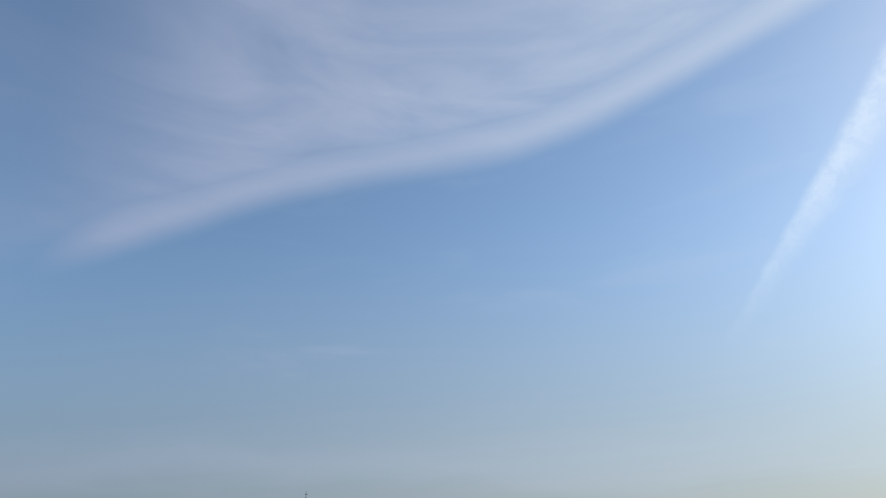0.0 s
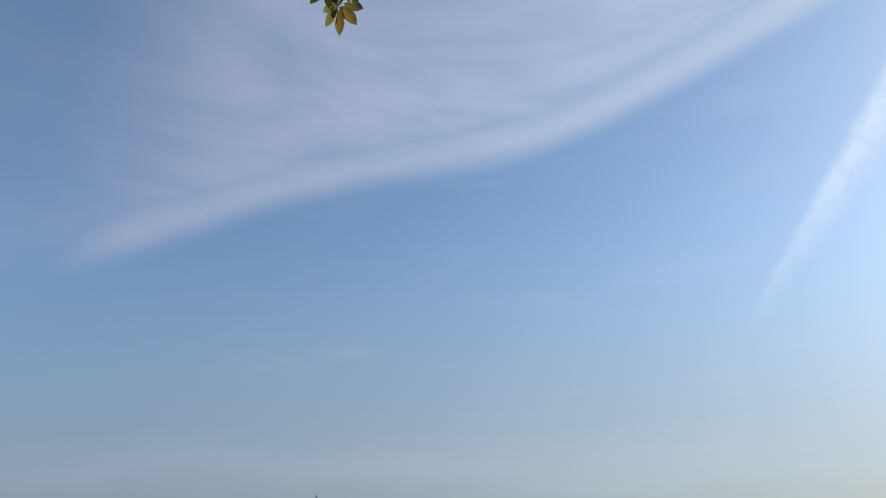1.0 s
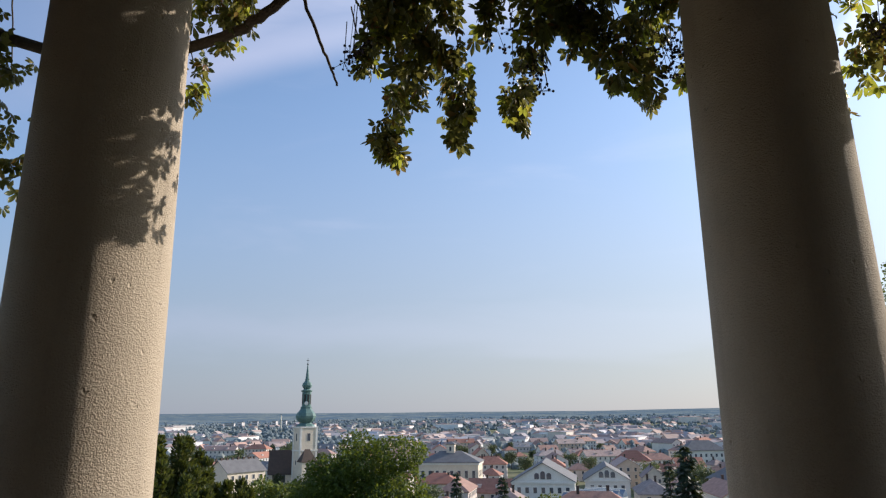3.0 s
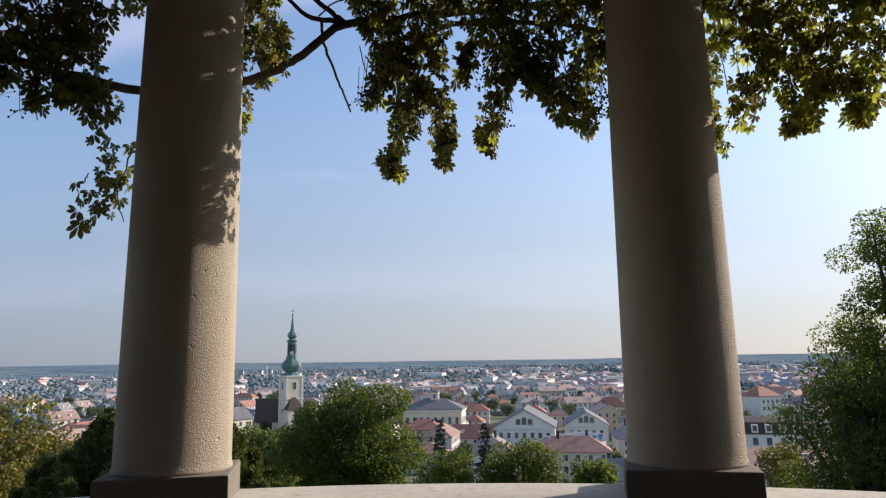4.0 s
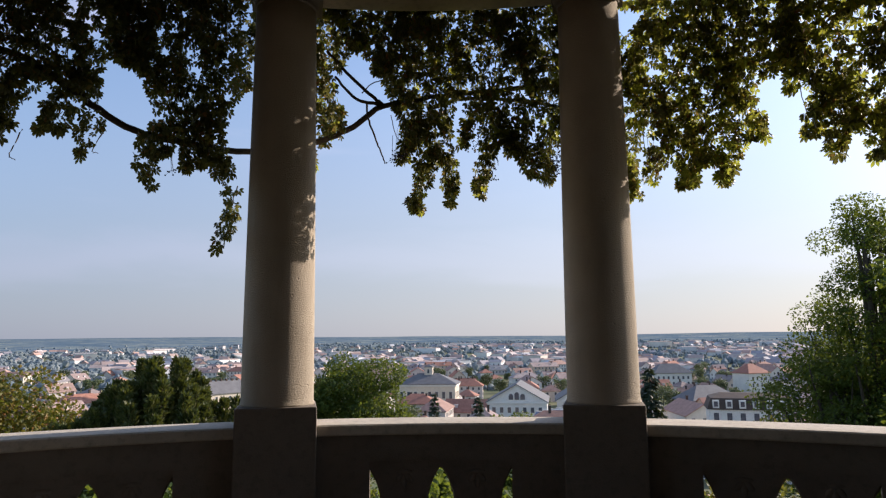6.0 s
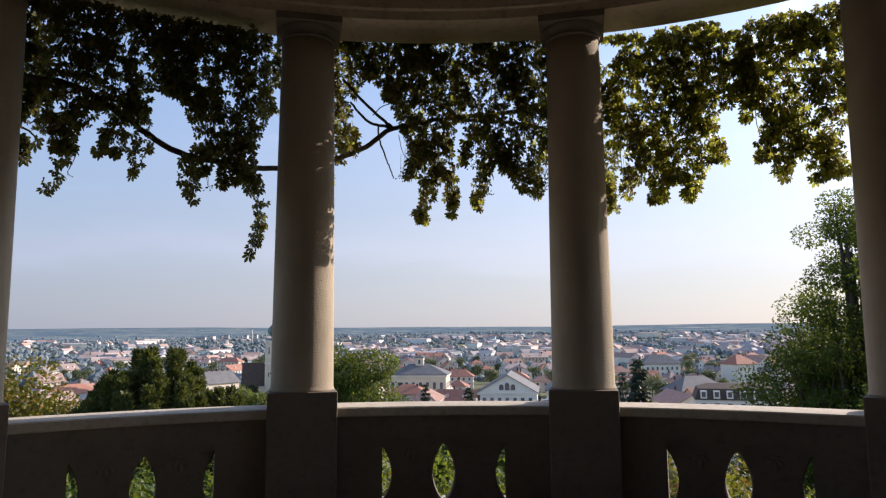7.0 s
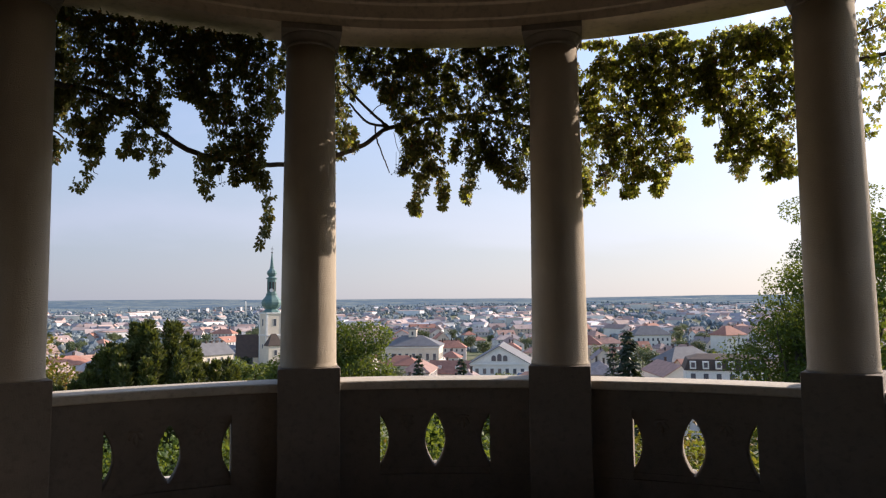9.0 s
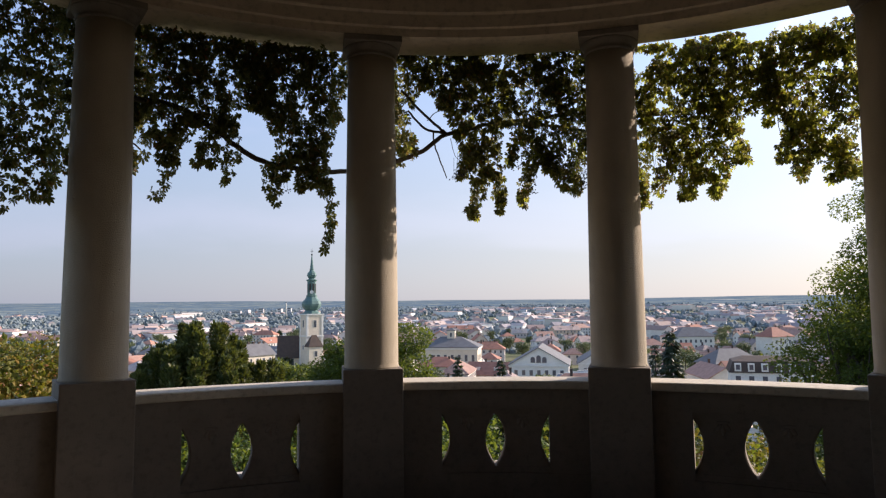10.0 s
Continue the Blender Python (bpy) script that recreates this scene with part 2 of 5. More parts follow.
M_NEEDLE = leafy("needles", [(0.0, (0.026, 0.040, 0.014)), (0.5, (0.052, 0.068, 0.022)), (1.0, (0.125, 0.12, 0.042))], 0.26)
M_SPRUCE = leafy("blue_needles", [(0.0, (0.016, 0.030, 0.022)), (0.6, (0.030, 0.050, 0.036)), (1.0, (0.055, 0.08, 0.055))], 0.12)
# leaf tones lifted to stand in for the haze over the town
M_TOWNTREE = leafy("town_leaf", [(0.0, (0.07, 0.10, 0.06)), (0.5, (0.11, 0.15, 0.075)), (1.0, (0.18, 0.20, 0.10))], 0.2, by_object=True)
M_GROUND = surface("grassy_ground", (0.075, 0.105, 0.035), (0.16, 0.155, 0.085), 0.05, 0.95, 0.5, 6.0, (0.13, 0.12, 0.06), depth=0.05)
M_WALL = by_random("house_plaster", [(0.0, (0.68, 0.61, 0.50)), (0.3, (0.76, 0.74, 0.70)), (0.5, (0.66, 0.50, 0.37)), (0.7, (0.78, 0.73, 0.67)), (0.85, (0.68, 0.58, 0.53)), (1.0, (0.60, 0.59, 0.58))], 0.9, 0.75, 0.25)
# tile tones likewise raised, in place of the town's haze
M_ROOF = by_random("roof_tiles", [(0.0, (0.50, 0.23, 0.16)), (0.25, (0.42, 0.21, 0.155)), (0.45, (0.38, 0.27, 0.23)), (0.6, (0.25, 0.25, 0.265)), (0.78, (0.54, 0.29, 0.21)), (1.0, (0.45, 0.42, 0.41))], 0.8, 0.6, 0.6)
M_PANE = surface("window_pane", (0.05, 0.06, 0.075), (0.09, 0.10, 0.12), 0.6, 0.12, spec=0.6)
# far tones are paler and bluer, with aerial haze put into the colour
M_FARWALL = by_random("hazed_far_plaster", [(0.0, (0.72, 0.66, 0.58)), (0.3, (0.82, 0.81, 0.80)), (0.55, (0.64, 0.58, 0.52)), (0.8, (0.80, 0.79, 0.79)), (1.0, (0.62, 0.63, 0.65))], 0.9, 0.8, 0.05, True)
M_FARROOF = by_random("hazed_far_tiles", [(0.0, (0.52, 0.33, 0.27)), (0.35, (0.42, 0.31, 0.28)), (0.6, (0.34, 0.34, 0.38)), (0.8, (0.52, 0.38, 0.32)), (1.0, (0.60, 0.60, 0.63))], 0.8, 0.75, 0.05, True)
M_FARTREE = by_random("hazed_far_leaf", [(0.0, (0.155, 0.195, 0.22)), (0.6, (0.195, 0.24, 0.255)), (1.0, (0.26, 0.285, 0.265))], 0.9, 0.7, 0.1, True)
# white flats toned down to grey, so that haze sits in their colour
M_FLATS = surface("hazed_flats_plaster", (0.56, 0.54, 0.55), (0.48, 0.47, 0.48), 0.1, 0.9)
M_COPPER = surface("green_copper", (0.12, 0.215, 0.195), (0.08, 0.15, 0.145), 0.5, 0.6, 0.2, 4.0, (0.055, 0.085, 0.085), depth=0.03)
M_CREAM = surface("cream_plaster", (0.70, 0.61, 0.49), (0.61, 0.53, 0.43), 0.25, 0.9, 0.2, 4.0, (0.45, 0.38, 0.28), depth=0.02)
M_WHITE = surface("white_plaster", (0.74, 0.72, 0.67), (0.64, 0.62, 0.58), 0.25, 0.9, 0.2, 4.0, (0.5, 0.48, 0.44), depth=0.02)
M_SLATE = surface("grey_roof", (0.17, 0.17, 0.175), (0.12, 0.12, 0.125), 0.4, 0.65, 0.3, 6.0, (0.23, 0.22, 0.21), depth=0.03)
M_TILE = surface("red_tiles", (0.40, 0.18, 0.13), (0.31, 0.14, 0.10), 0.5, 0.8, 0.4, 8.0, (0.17, 0.08, 0.06), depth=0.04)
M_BROWN = surface("brown_shingles", (0.085, 0.06, 0.048), (0.06, 0.045, 0.04), 0.5, 0.8, 0.3, 6.0, (0.12, 0.09, 0.07), depth=0.03)
M_GLASSROOF = surface("glazed_roof", (0.20, 0.26, 0.33), (0.14, 0.19, 0.26), 0.8, 0.25, spec=0.6)
M_IRON = surface("dark_iron", (0.03, 0.03, 0.03), (0.05, 0.05, 0.048), 3.0, 0.5, metallic=0.6)

# ---------------------------------------------------------------- building tools


def finish(bm, name, material, smooth=False):
    bmesh.ops.recalc_face_normals(bm, faces=bm.faces)
    me = bpy.data.meshes.new(name)
    bm.to_mesh(me)
    bm.free()
    me.materials.append(material)
    if smooth:
        me.shade_smooth()
    return me


def part(name, bm, material, parent=None, label="", smooth=False):
    """Links a bmesh (or a ready mesh) as one mesh object under a thing or a part."""
    me = bm if isinstance(bm, bpy.types.Mesh) else finish(bm, name, material, smooth)
    ob = new(name, me)
    if parent is not None:
        ob.parent = parent
    if label:
        tagged(ob, label)
    return ob


def thing(name, m, label, category, group="", kind=""):
    ob = new(name)
    ob.empty_display_size = 0.2
    ob.matrix_world = m
    return tagged(ob, label, category, group, kind)


def box(bm, x0, x1, y0, y1, z0, z1, bevel=0.0):
    made = bmesh.ops.create_cube(bm, size=1.0, matrix=Matrix.LocRotScale(
        ((x0 + x1) / 2, (y0 + y1) / 2, (z0 + z1) / 2), None, (x1 - x0, y1 - y0, z1 - z0)))
    if bevel:
        edges = {e for v in made["verts"] for e in v.link_edges}
        bmesh.ops.bevel(bm, geom=list(edges), offset=bevel, segments=2, profile=0.6, affect="EDGES")
    return bm


def lathe(profile, sides=48, turn=0.0):
    """A closed round body from (radius, height) pairs."""
    bm = bmesh.new()
    rings = []
    for r, z in profile:
        rings.append([bm.verts.new((r * math.cos(2 * math.pi * (i + turn) / sides), r * math.sin(2 * math.pi * (i + turn) / sides), z)) for i in range(sides)])
    for a, b in zip(rings, rings[1:]):
        for i in range(sides):
            bm.faces.new((a[i], a[(i + 1) % sides], b[(i + 1) % sides], b[i]))
    bm.faces.new(rings[0][::-1])
    bm.faces.new(rings[-1])
    return bm


CX, CY = 0.089, -4.019
R_AXIS = 4.27
# bearings of the columns round the middle
COLUMN_AT = {-5: -63.2, -3: -38.3, -1: -13.25, 1: 11.55, 3: 35.8, 5: 60.4}


def polar(r, a, z):
    """A point round the rotunda's middle: a in degrees from +y towards +x."""
    return Vector((CX + r * math.sin(radians(a)), CY + r * math.cos(radians(a)), z))


def ring(bm, profile, a0, a1, steps):
    """Sweeps a closed (radius, height) profile round the middle from a0 to a1 degrees."""
    loops = []
    for i in range(steps + 1):
        a = a0 + (a1 - a0) * i / steps
        loops.append([bm.verts.new(polar(r, a, z)) for r, z in profile])
    n = len(profile)
    full = abs(a1 - a0) >= 359.99
    for i in range(steps):
        one, two = loops[i], loops[i + 1]
        for k in range(n):
            bm.faces.new((one[k], one[(k + 1) % n], two[(k + 1) % n], two[k]))
    if not full:
        bm.faces.new(loops[0][::-1])
        bm.faces.new(loops[-1])
    return bm


def tube(bm, points, radii, sides=7):
    """A tapering stem along points."""
    pts = [Vector(p) for p in points]
    rings = []
    for i, p in enumerate(pts):
        d = (pts[min(i + 1, len(pts) - 1)] - pts[max(i - 1, 0)]).normalized()
        side = d.cross(Vector((0.31, 0.17, 0.93))).normalized()
        up = d.cross(side)
        r = radii[i] if isinstance(radii, (list, tuple)) else radii
        rings.append([bm.verts.new(p + side * r * math.cos(2 * math.pi * k / sides) + up * r * math.sin(2 * math.pi * k / sides)) for k in range(sides)])
    for a, b in zip(rings, rings[1:]):
        for k in range(sides):
            bm.faces.new((a[k], a[(k + 1) % sides], b[(k + 1) % sides], b[k]))
    bm.faces.new(rings[0][::-1])
    bm.faces.new(rings[-1])
    return bm


def wander(points, rng, amount, cuts=4):
    """A smooth curve through points, finely split, that wanders a little."""
    pts = [np.array(p, float) for p in points]
    pts = [2 * pts[0] - pts[1]] + pts + [2 * pts[-1] - pts[-2]]
    out = []
    for a, b, c, d in zip(pts, pts[1:], pts[2:], pts[3:]):
        for k in range(cuts):
            t = k / cuts
            p = 0.5 * (2 * b + (c - a) * t + (2 * a - 5 * b + 4 * c - d) * t * t + (3 * b - a - 3 * c + d) * t ** 3)
            out.append(p + rng.normal(0, amount * 0.35, 3) * (0 if k == 0 else 1))
    out.append(pts[-2])
    return out


def scatter(name, template, faces, places, turns, sizes, material):
    """Many copies of a small template joined into one mesh."""
    v = np.einsum("nij,kj->nki", turns, template) * sizes[:, None, None] + places[:, None, :]
    n, k = len(places), len(template)
    f = (np.arange(n)[:, None, None] * k + np.array(faces)[None]).reshape(-1, len(faces[0]))
    me = bpy.data.meshes.new(name)
    me.from_pydata(v.reshape(-1, 3).tolist(), [], f.tolist())
    me.materials.append(material)
    return me


def frames_from(along, face):
    """Turns whose y axis is `along` and whose z axis lies near `face`."""
    y = along / np.linalg.norm(along, axis=1, keepdims=True)
    x = np.cross(y, face)
    x /= np.linalg.norm(x, axis=1, keepdims=True) + 1e-9
    z = np.cross(x, y)
    return np.stack([x, y, z], -1)


def palmate(count=5):
    """A hand-shaped leaf of five leaflets, each folded a little along its rib."""
    verts, faces = [], []
    for i in range(count):
        a = radians((i - (count - 1) / 2) * 40)
        length = 1.0 - 0.13 * abs(i - (count - 1) / 2)
        c, s = math.sin(a), math.cos(a)
        for lx, ly, lz in ((0, 0.12, 0), (-0.12, 0.40, -0.04), (0, 0.42, 0.03), (0.12, 0.40, -0.04), (-0.19, 0.68, -0.09), (0, 0.70, 0.0), (0.19, 0.68, -0.09), (-0.13, 0.88, -0.14), (0, 0.90, -0.07), (0.13, 0.88, -0.14), (0, 1.06, -0.2)):
            ly *= length
            verts.append((lx * s + ly * c, -lx * c + ly * s, lz))
        b = i * 11
        faces += [(b, b + 2, b + 1), (b, b + 3, b + 2), (b + 7, b + 8, b + 10), (b + 8, b + 9, b + 10)]
        for k in (1, 4):
            faces += [(b + k, b + k + 1, b + k + 4), (b + k, b + k + 4, b + k + 3), (b + k + 1, b + k + 2, b + k + 5), (b + k + 1, b + k + 5, b + k + 4)]
    return np.array(verts), faces


LEAF = (np.array([(0, 0, 0), (-0.32, 0.5, 0.0), (0, 0.55, 0.1), (0.32, 0.5, 0.0), (0, 1.0, -0.05)]), [(0, 2, 1), (0, 3, 2), (1, 2, 4), (2, 3, 4)])
BLADE = (np.array([(0, 0, 0), (-0.13, 0.45, 0.0), (0.13, 0.45, 0.04), (0, 1.0, -0.06)]), [(0, 2, 1), (1, 2, 3)])

# ---------------------------------------------------------------- the rotunda


def build_floor():
    bm = bmesh.new()
    ring(bm, [(0.02, -0.25), (4.9, -0.25), (4.9, 0.0), (0.02, 0.0)], 0, 360, 72)
    ob = part("floor", bm, M_PAVING)
    tagged(ob, "worn grey stone floor of the round pavilion", "floor", kind="structure")
    # unseen pale ring, added to throw sunlight up onto the beam's soffit
    bm = bmesh.new()
    ring(bm, [(4.9, -0.75), (6.3, -0.75), (6.3, -0.16), (4.9, -0.16)], 0, 360, 72)
    tagged(part("pavement_bounce", bm, M_COPING), "unseen pale stone ring added to bounce light onto the beam", "terrace", kind="structure")


def build_entablature():
    bm = bmesh.new()
    ring(bm, [(4.05, 3.464), (4.42, 3.464), (4.42, 3.61), (4.44, 3.62), (4.44, 3.92), (4.57, 4.02), (4.61, 4.16), (4.61, 4.24), (3.98, 4.24), (3.98, 3.88), (4.012, 3.86), (4.012, 3.645), (4.03, 3.63), (4.03, 3.535), (4.05, 3.525)], 0, 360, 112)
    tagged(part("trim_entablature", bm, M_BEAM), "curved stone beam carried by the columns", "entablature", kind="structure")
    bm = bmesh.new()
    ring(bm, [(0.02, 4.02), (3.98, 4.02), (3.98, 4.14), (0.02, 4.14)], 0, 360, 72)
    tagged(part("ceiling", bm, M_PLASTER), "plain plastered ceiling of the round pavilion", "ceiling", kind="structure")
    bm = bmesh.new()
    ring(bm, [(0.02, 5.0), (4.68, 4.24), (4.68, 4.30), (0.02, 5.1)], 0, 360, 72)
    tagged(part("roof", bm, M_SLATE), "low grey conical roof over the pavilion", "roof", kind="structure")
    # unseen rear wall, added and drawn far round to keep daylight off the inside
    bm = bmesh.new()
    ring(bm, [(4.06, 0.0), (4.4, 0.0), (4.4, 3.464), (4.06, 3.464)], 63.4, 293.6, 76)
    tagged(part("wall_back_unseen", bm, M_PLASTER), "plain plastered wall, unseen, added to close the pavilion and darken it", "wall", kind="structure")


def column_thing():
    col = thing("column", Matrix.Identity(4), "grainy beige rendered column on a square stone pedestal", "column", "columns of the rotunda")
    prof = [(0.197, 0.991), (0.205, 0.993), (0.205, 1.004), (0.2015, 1.012)]
    for i in range(13):
        f = i / 12
        prof.append((0.2005 - 0.0215 * f ** 1.3, 1.03 + (3.335 - 1.03) * f))
    part("shaft", lathe(prof, 64), M_CAST, col, smooth=False).data.shade_smooth()
    prof = [(0.180, 3.335), (0.187, 3.340), (0.189, 3.348), (0.187, 3.356), (0.184, 3.362), (0.190, 3.380), (0.202, 3.398), (0.212, 3.412), (0.213, 3.420)]
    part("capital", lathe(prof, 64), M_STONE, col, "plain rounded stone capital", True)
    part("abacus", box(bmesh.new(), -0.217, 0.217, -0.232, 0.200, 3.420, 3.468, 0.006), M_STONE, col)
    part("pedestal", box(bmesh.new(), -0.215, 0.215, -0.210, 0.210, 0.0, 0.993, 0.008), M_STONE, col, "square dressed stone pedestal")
    return col


def column_pose(k):
    a = COLUMN_AT[k]
    return Matrix.Translation(polar(R_AXIS, a, 0)) @ pose(0, 0, 0, 0, 0, -a)


def build_columns():
    first = column_thing()
    for k in (-3, -1, 1, 3, 5):
        copy_thing(first, column_pose(k))
    first.matrix_world = column_pose(-5)


def curved_slab(bm, half, z0, z1, r0, r1, mid=0.0, steps=10):
    """A curved block, mid and half in degrees about the bay's middle."""
    return ring(bm, [(r0, z0), (r1, z0), (r1, z1), (r0, z1)], mid - half, mid + half, steps)


Z_LOW, Z_HIGH = 0.268, 0.645


def baluster_mesh(centre):
    """A flat hourglass baluster, wide at top and foot, narrow at its waist."""
    bm = bmesh.new()
    half, waist, z0, z1 = 0.203, 0.070, Z_LOW - 0.02, Z_HIGH + 0.02
    rows, n = [], 26
    for i in range(n + 1):
        z = z0 + (z1 - z0) * i / n
        f = min(max((z - Z_LOW) / (Z_HIGH - Z_LOW), 0), 1)
        w = half - waist * math.sin(math.pi * f) ** 0.85
        row = []
        for r, k in ((4.175, 0.94), (4.185, 1.0), (4.285, 1.0), (4.295, 0.94)):
            for s in (-1, 1):
                row.append(bm.verts.new(polar(r, math.degrees((centre + s * w * k) / 4.23), z)))
        rows.append(row)
    order = (0, 2, 4, 6, 7, 5, 3, 1)
    for a, b in zip(rows, rows[1:]):
        for k in range(8):
            i, j = order[k], order[(k + 1) % 8]
            bm.faces.new((a[i], a[j], b[j], b[i]))
    bm.faces.new([rows[0][i] for i in order][::-1])
    bm.faces.new([rows[-1][i] for i in order])
    return bm


def carved_tuft(centre):
    """A small carved spray of three drooping petals under a bead, at the head of a baluster."""
    bm = bmesh.new()
    at = Matrix.Translation(polar(4.177, math.degrees(centre / 4.23), Z_HIGH - 0.02)) @ pose(0, 0, 0, 0, 0, -math.degrees(centre / 4.23))
    for tilt, length in ((-38, 0.075), (0, 0.095), (38, 0.075)):
        bmesh.ops.create_uvsphere(bm, u_segments=10, v_segments=6, radius=1.0, matrix=at @ pose(0, 0, 0, 0, tilt, 0) @ Matrix.Translation((0, 0, -length * 0.5)) @ Matrix.Diagonal((0.019, 0.012, length * 0.5, 1.0)))
    bmesh.ops.create_uvsphere(bm, u_segments=10, v_segments=6, radius=1.0, matrix=at @ Matrix.Diagonal((0.055, 0.013, 0.014, 1.0)))
    return bm


def balustrade_thing(half):
    """One bay of the parapet, built round the angle 0, half its width in degrees."""
    bay = thing("balustrade", Matrix.Identity(4), "stone balustrade bay with pointed openings between hourglass balusters", "balustrade", "balustrades between the columns")
    open_half = math.degrees(0.40 / 4.23)
    bm = bmesh.new()
    ring(bm, [(4.108, 0.838), (4.116, 0.830), (4.425, 0.830), (4.432, 0.838), (4.432, 0.882), (4.425, 0.890), (4.116, 0.890), (4.108, 0.882)], -half, half, 24)
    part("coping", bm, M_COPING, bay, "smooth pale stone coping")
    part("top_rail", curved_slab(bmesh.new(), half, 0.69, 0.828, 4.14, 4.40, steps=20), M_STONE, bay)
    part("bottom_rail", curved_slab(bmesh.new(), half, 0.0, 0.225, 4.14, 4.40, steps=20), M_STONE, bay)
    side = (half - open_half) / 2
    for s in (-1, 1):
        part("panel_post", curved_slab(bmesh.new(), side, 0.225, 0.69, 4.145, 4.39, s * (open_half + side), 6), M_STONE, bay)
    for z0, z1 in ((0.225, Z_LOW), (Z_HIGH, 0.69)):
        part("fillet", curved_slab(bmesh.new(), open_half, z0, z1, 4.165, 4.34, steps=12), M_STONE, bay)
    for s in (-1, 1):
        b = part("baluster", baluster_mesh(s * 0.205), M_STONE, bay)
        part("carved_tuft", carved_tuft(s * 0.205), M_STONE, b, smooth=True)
    return bay


def about_middle(a):
    return Matrix.Translation((CX, CY, 0)) @ pose(0, 0, 0, 0, 0, -a) @ Matrix.Translation((-CX, -CY, 0))


def build_balustrades():
    clear = math.degrees(0.213 / 4.29)
    for k in (-4, -2, 0, 2, 4):
        a, b = COLUMN_AT[k - 1], COLUMN_AT[k + 1]
        balustrade_thing((b - a) / 2 - clear).matrix_world = about_middle((a + b) / 2)


build_floor()
build_entablature()
build_columns()
build_balustrades()

# ---------------------------------------------------------------- ground and distance


def ground_height(x, y):
    d = math.hypot(x - CX, y - CY)
    z = np.interp(d, [0, 7, 14, 40, 110, 180, 300, 520, 1200, 2000, 2700, 4400], [-0.55, -0.6, -2.6, -11, -25, -31, -34, -34, -24, -8, 6, 40])
    return float(z + (0.9 * math.sin(x * 0.021) * math.cos(y * 0.017) if d > 40 else 0) + (4 * math.sin(x * 0.0021 + 1) if d > 1500 else 0))


def build_ground():
    bm = bmesh.new()
    radii = [5.0, 7, 9, 11, 14, 18, 24, 32, 42, 56, 75, 100, 130, 170, 220, 300, 400, 550, 750, 1000, 1350, 1800, 2300, 2700]
    n, rings = 96, []
    for r in radii:
        row = []
        for i in range(n):
            p = polar(r, 360 * i / n, 0)
            row.append(bm.verts.new((p.x, p.y, ground_height(p.x, p.y))))
        rings.append(row)
    for a, b in zip(rings, rings[1:]):
        for i in range(n):
            bm.faces.new((a[i], a[(i + 1) % n], b[(i + 1) % n], b[i]))
    tagged(part("ground", bm, M_GROUND, smooth=True), "grassy hillside falling away to a wide plain", "ground", kind="structure")


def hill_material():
    """Far woods and fields of the plain's rim, with blue haze in the colour."""
    m = bpy.data.materials.new("hazed_hills")
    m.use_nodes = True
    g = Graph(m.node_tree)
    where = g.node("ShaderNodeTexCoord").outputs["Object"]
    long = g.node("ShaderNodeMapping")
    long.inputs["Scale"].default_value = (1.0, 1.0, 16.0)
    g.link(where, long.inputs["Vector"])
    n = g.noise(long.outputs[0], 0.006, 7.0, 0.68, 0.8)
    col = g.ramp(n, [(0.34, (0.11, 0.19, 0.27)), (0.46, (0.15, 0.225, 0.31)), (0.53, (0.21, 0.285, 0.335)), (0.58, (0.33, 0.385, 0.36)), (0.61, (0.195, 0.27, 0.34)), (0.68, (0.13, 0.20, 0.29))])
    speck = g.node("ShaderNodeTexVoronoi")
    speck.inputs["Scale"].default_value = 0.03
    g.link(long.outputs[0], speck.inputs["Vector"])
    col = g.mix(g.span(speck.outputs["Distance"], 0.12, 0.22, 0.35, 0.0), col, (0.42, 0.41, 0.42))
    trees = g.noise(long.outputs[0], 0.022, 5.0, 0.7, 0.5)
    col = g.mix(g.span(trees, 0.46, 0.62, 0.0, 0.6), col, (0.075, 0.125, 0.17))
    # the ridges glow a little, standing in for lit haze in the air
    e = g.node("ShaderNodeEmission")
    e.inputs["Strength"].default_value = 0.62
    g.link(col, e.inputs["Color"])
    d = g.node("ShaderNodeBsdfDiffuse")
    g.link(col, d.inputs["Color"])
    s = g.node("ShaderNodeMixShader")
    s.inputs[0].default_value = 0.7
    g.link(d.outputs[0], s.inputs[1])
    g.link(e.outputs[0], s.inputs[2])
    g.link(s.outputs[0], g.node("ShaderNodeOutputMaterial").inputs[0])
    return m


def build_hills():
    """The hazy rim of the plain: three ridges, each a sheet that leans back."""
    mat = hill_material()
    for r0, r1, z0, z1, wave, seed in ((1750, 2500, -15, 9, 3, 1.0), (2500, 3500, 6, 32, 4, 2.6), (3500, 4600, 26, 51, 3, 4.1)):
        bm = bmesh.new()
        n, rows = 180, []
        for k in range(5):
            f = k / 4
            row = []
            for i in range(n):
                a = 360 * i / n
                lift = wave * (math.sin(radians(a) * 7 + seed) + 0.6 * math.sin(radians(a) * 17 + 2 * seed) + 0.25 * math.sin(radians(a) * 43 + seed))
                row.append(bm.verts.new(polar(r0 + (r1 - r0) * f, a, z0 + (z1 - z0) * f ** 0.8 + lift * f)))
            rows.append(row)
        for a, b in zip(rows, rows[1:]):
            for i in range(n):
                bm.faces.new((a[i], a[(i + 1) % n], b[(i + 1) % n], b[i]))
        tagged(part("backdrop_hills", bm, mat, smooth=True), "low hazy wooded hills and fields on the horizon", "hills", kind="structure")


build_ground()
build_hills()

# ---------------------------------------------------------------- the vine over the openings

PALM = palmate()
STEP, SKEW = 24.8, -0.85


def vine_angle(a):
    return a * 0.962 + SKEW


def vine_height(z):
    return 1.436 + (z - 1.496) * 0.93


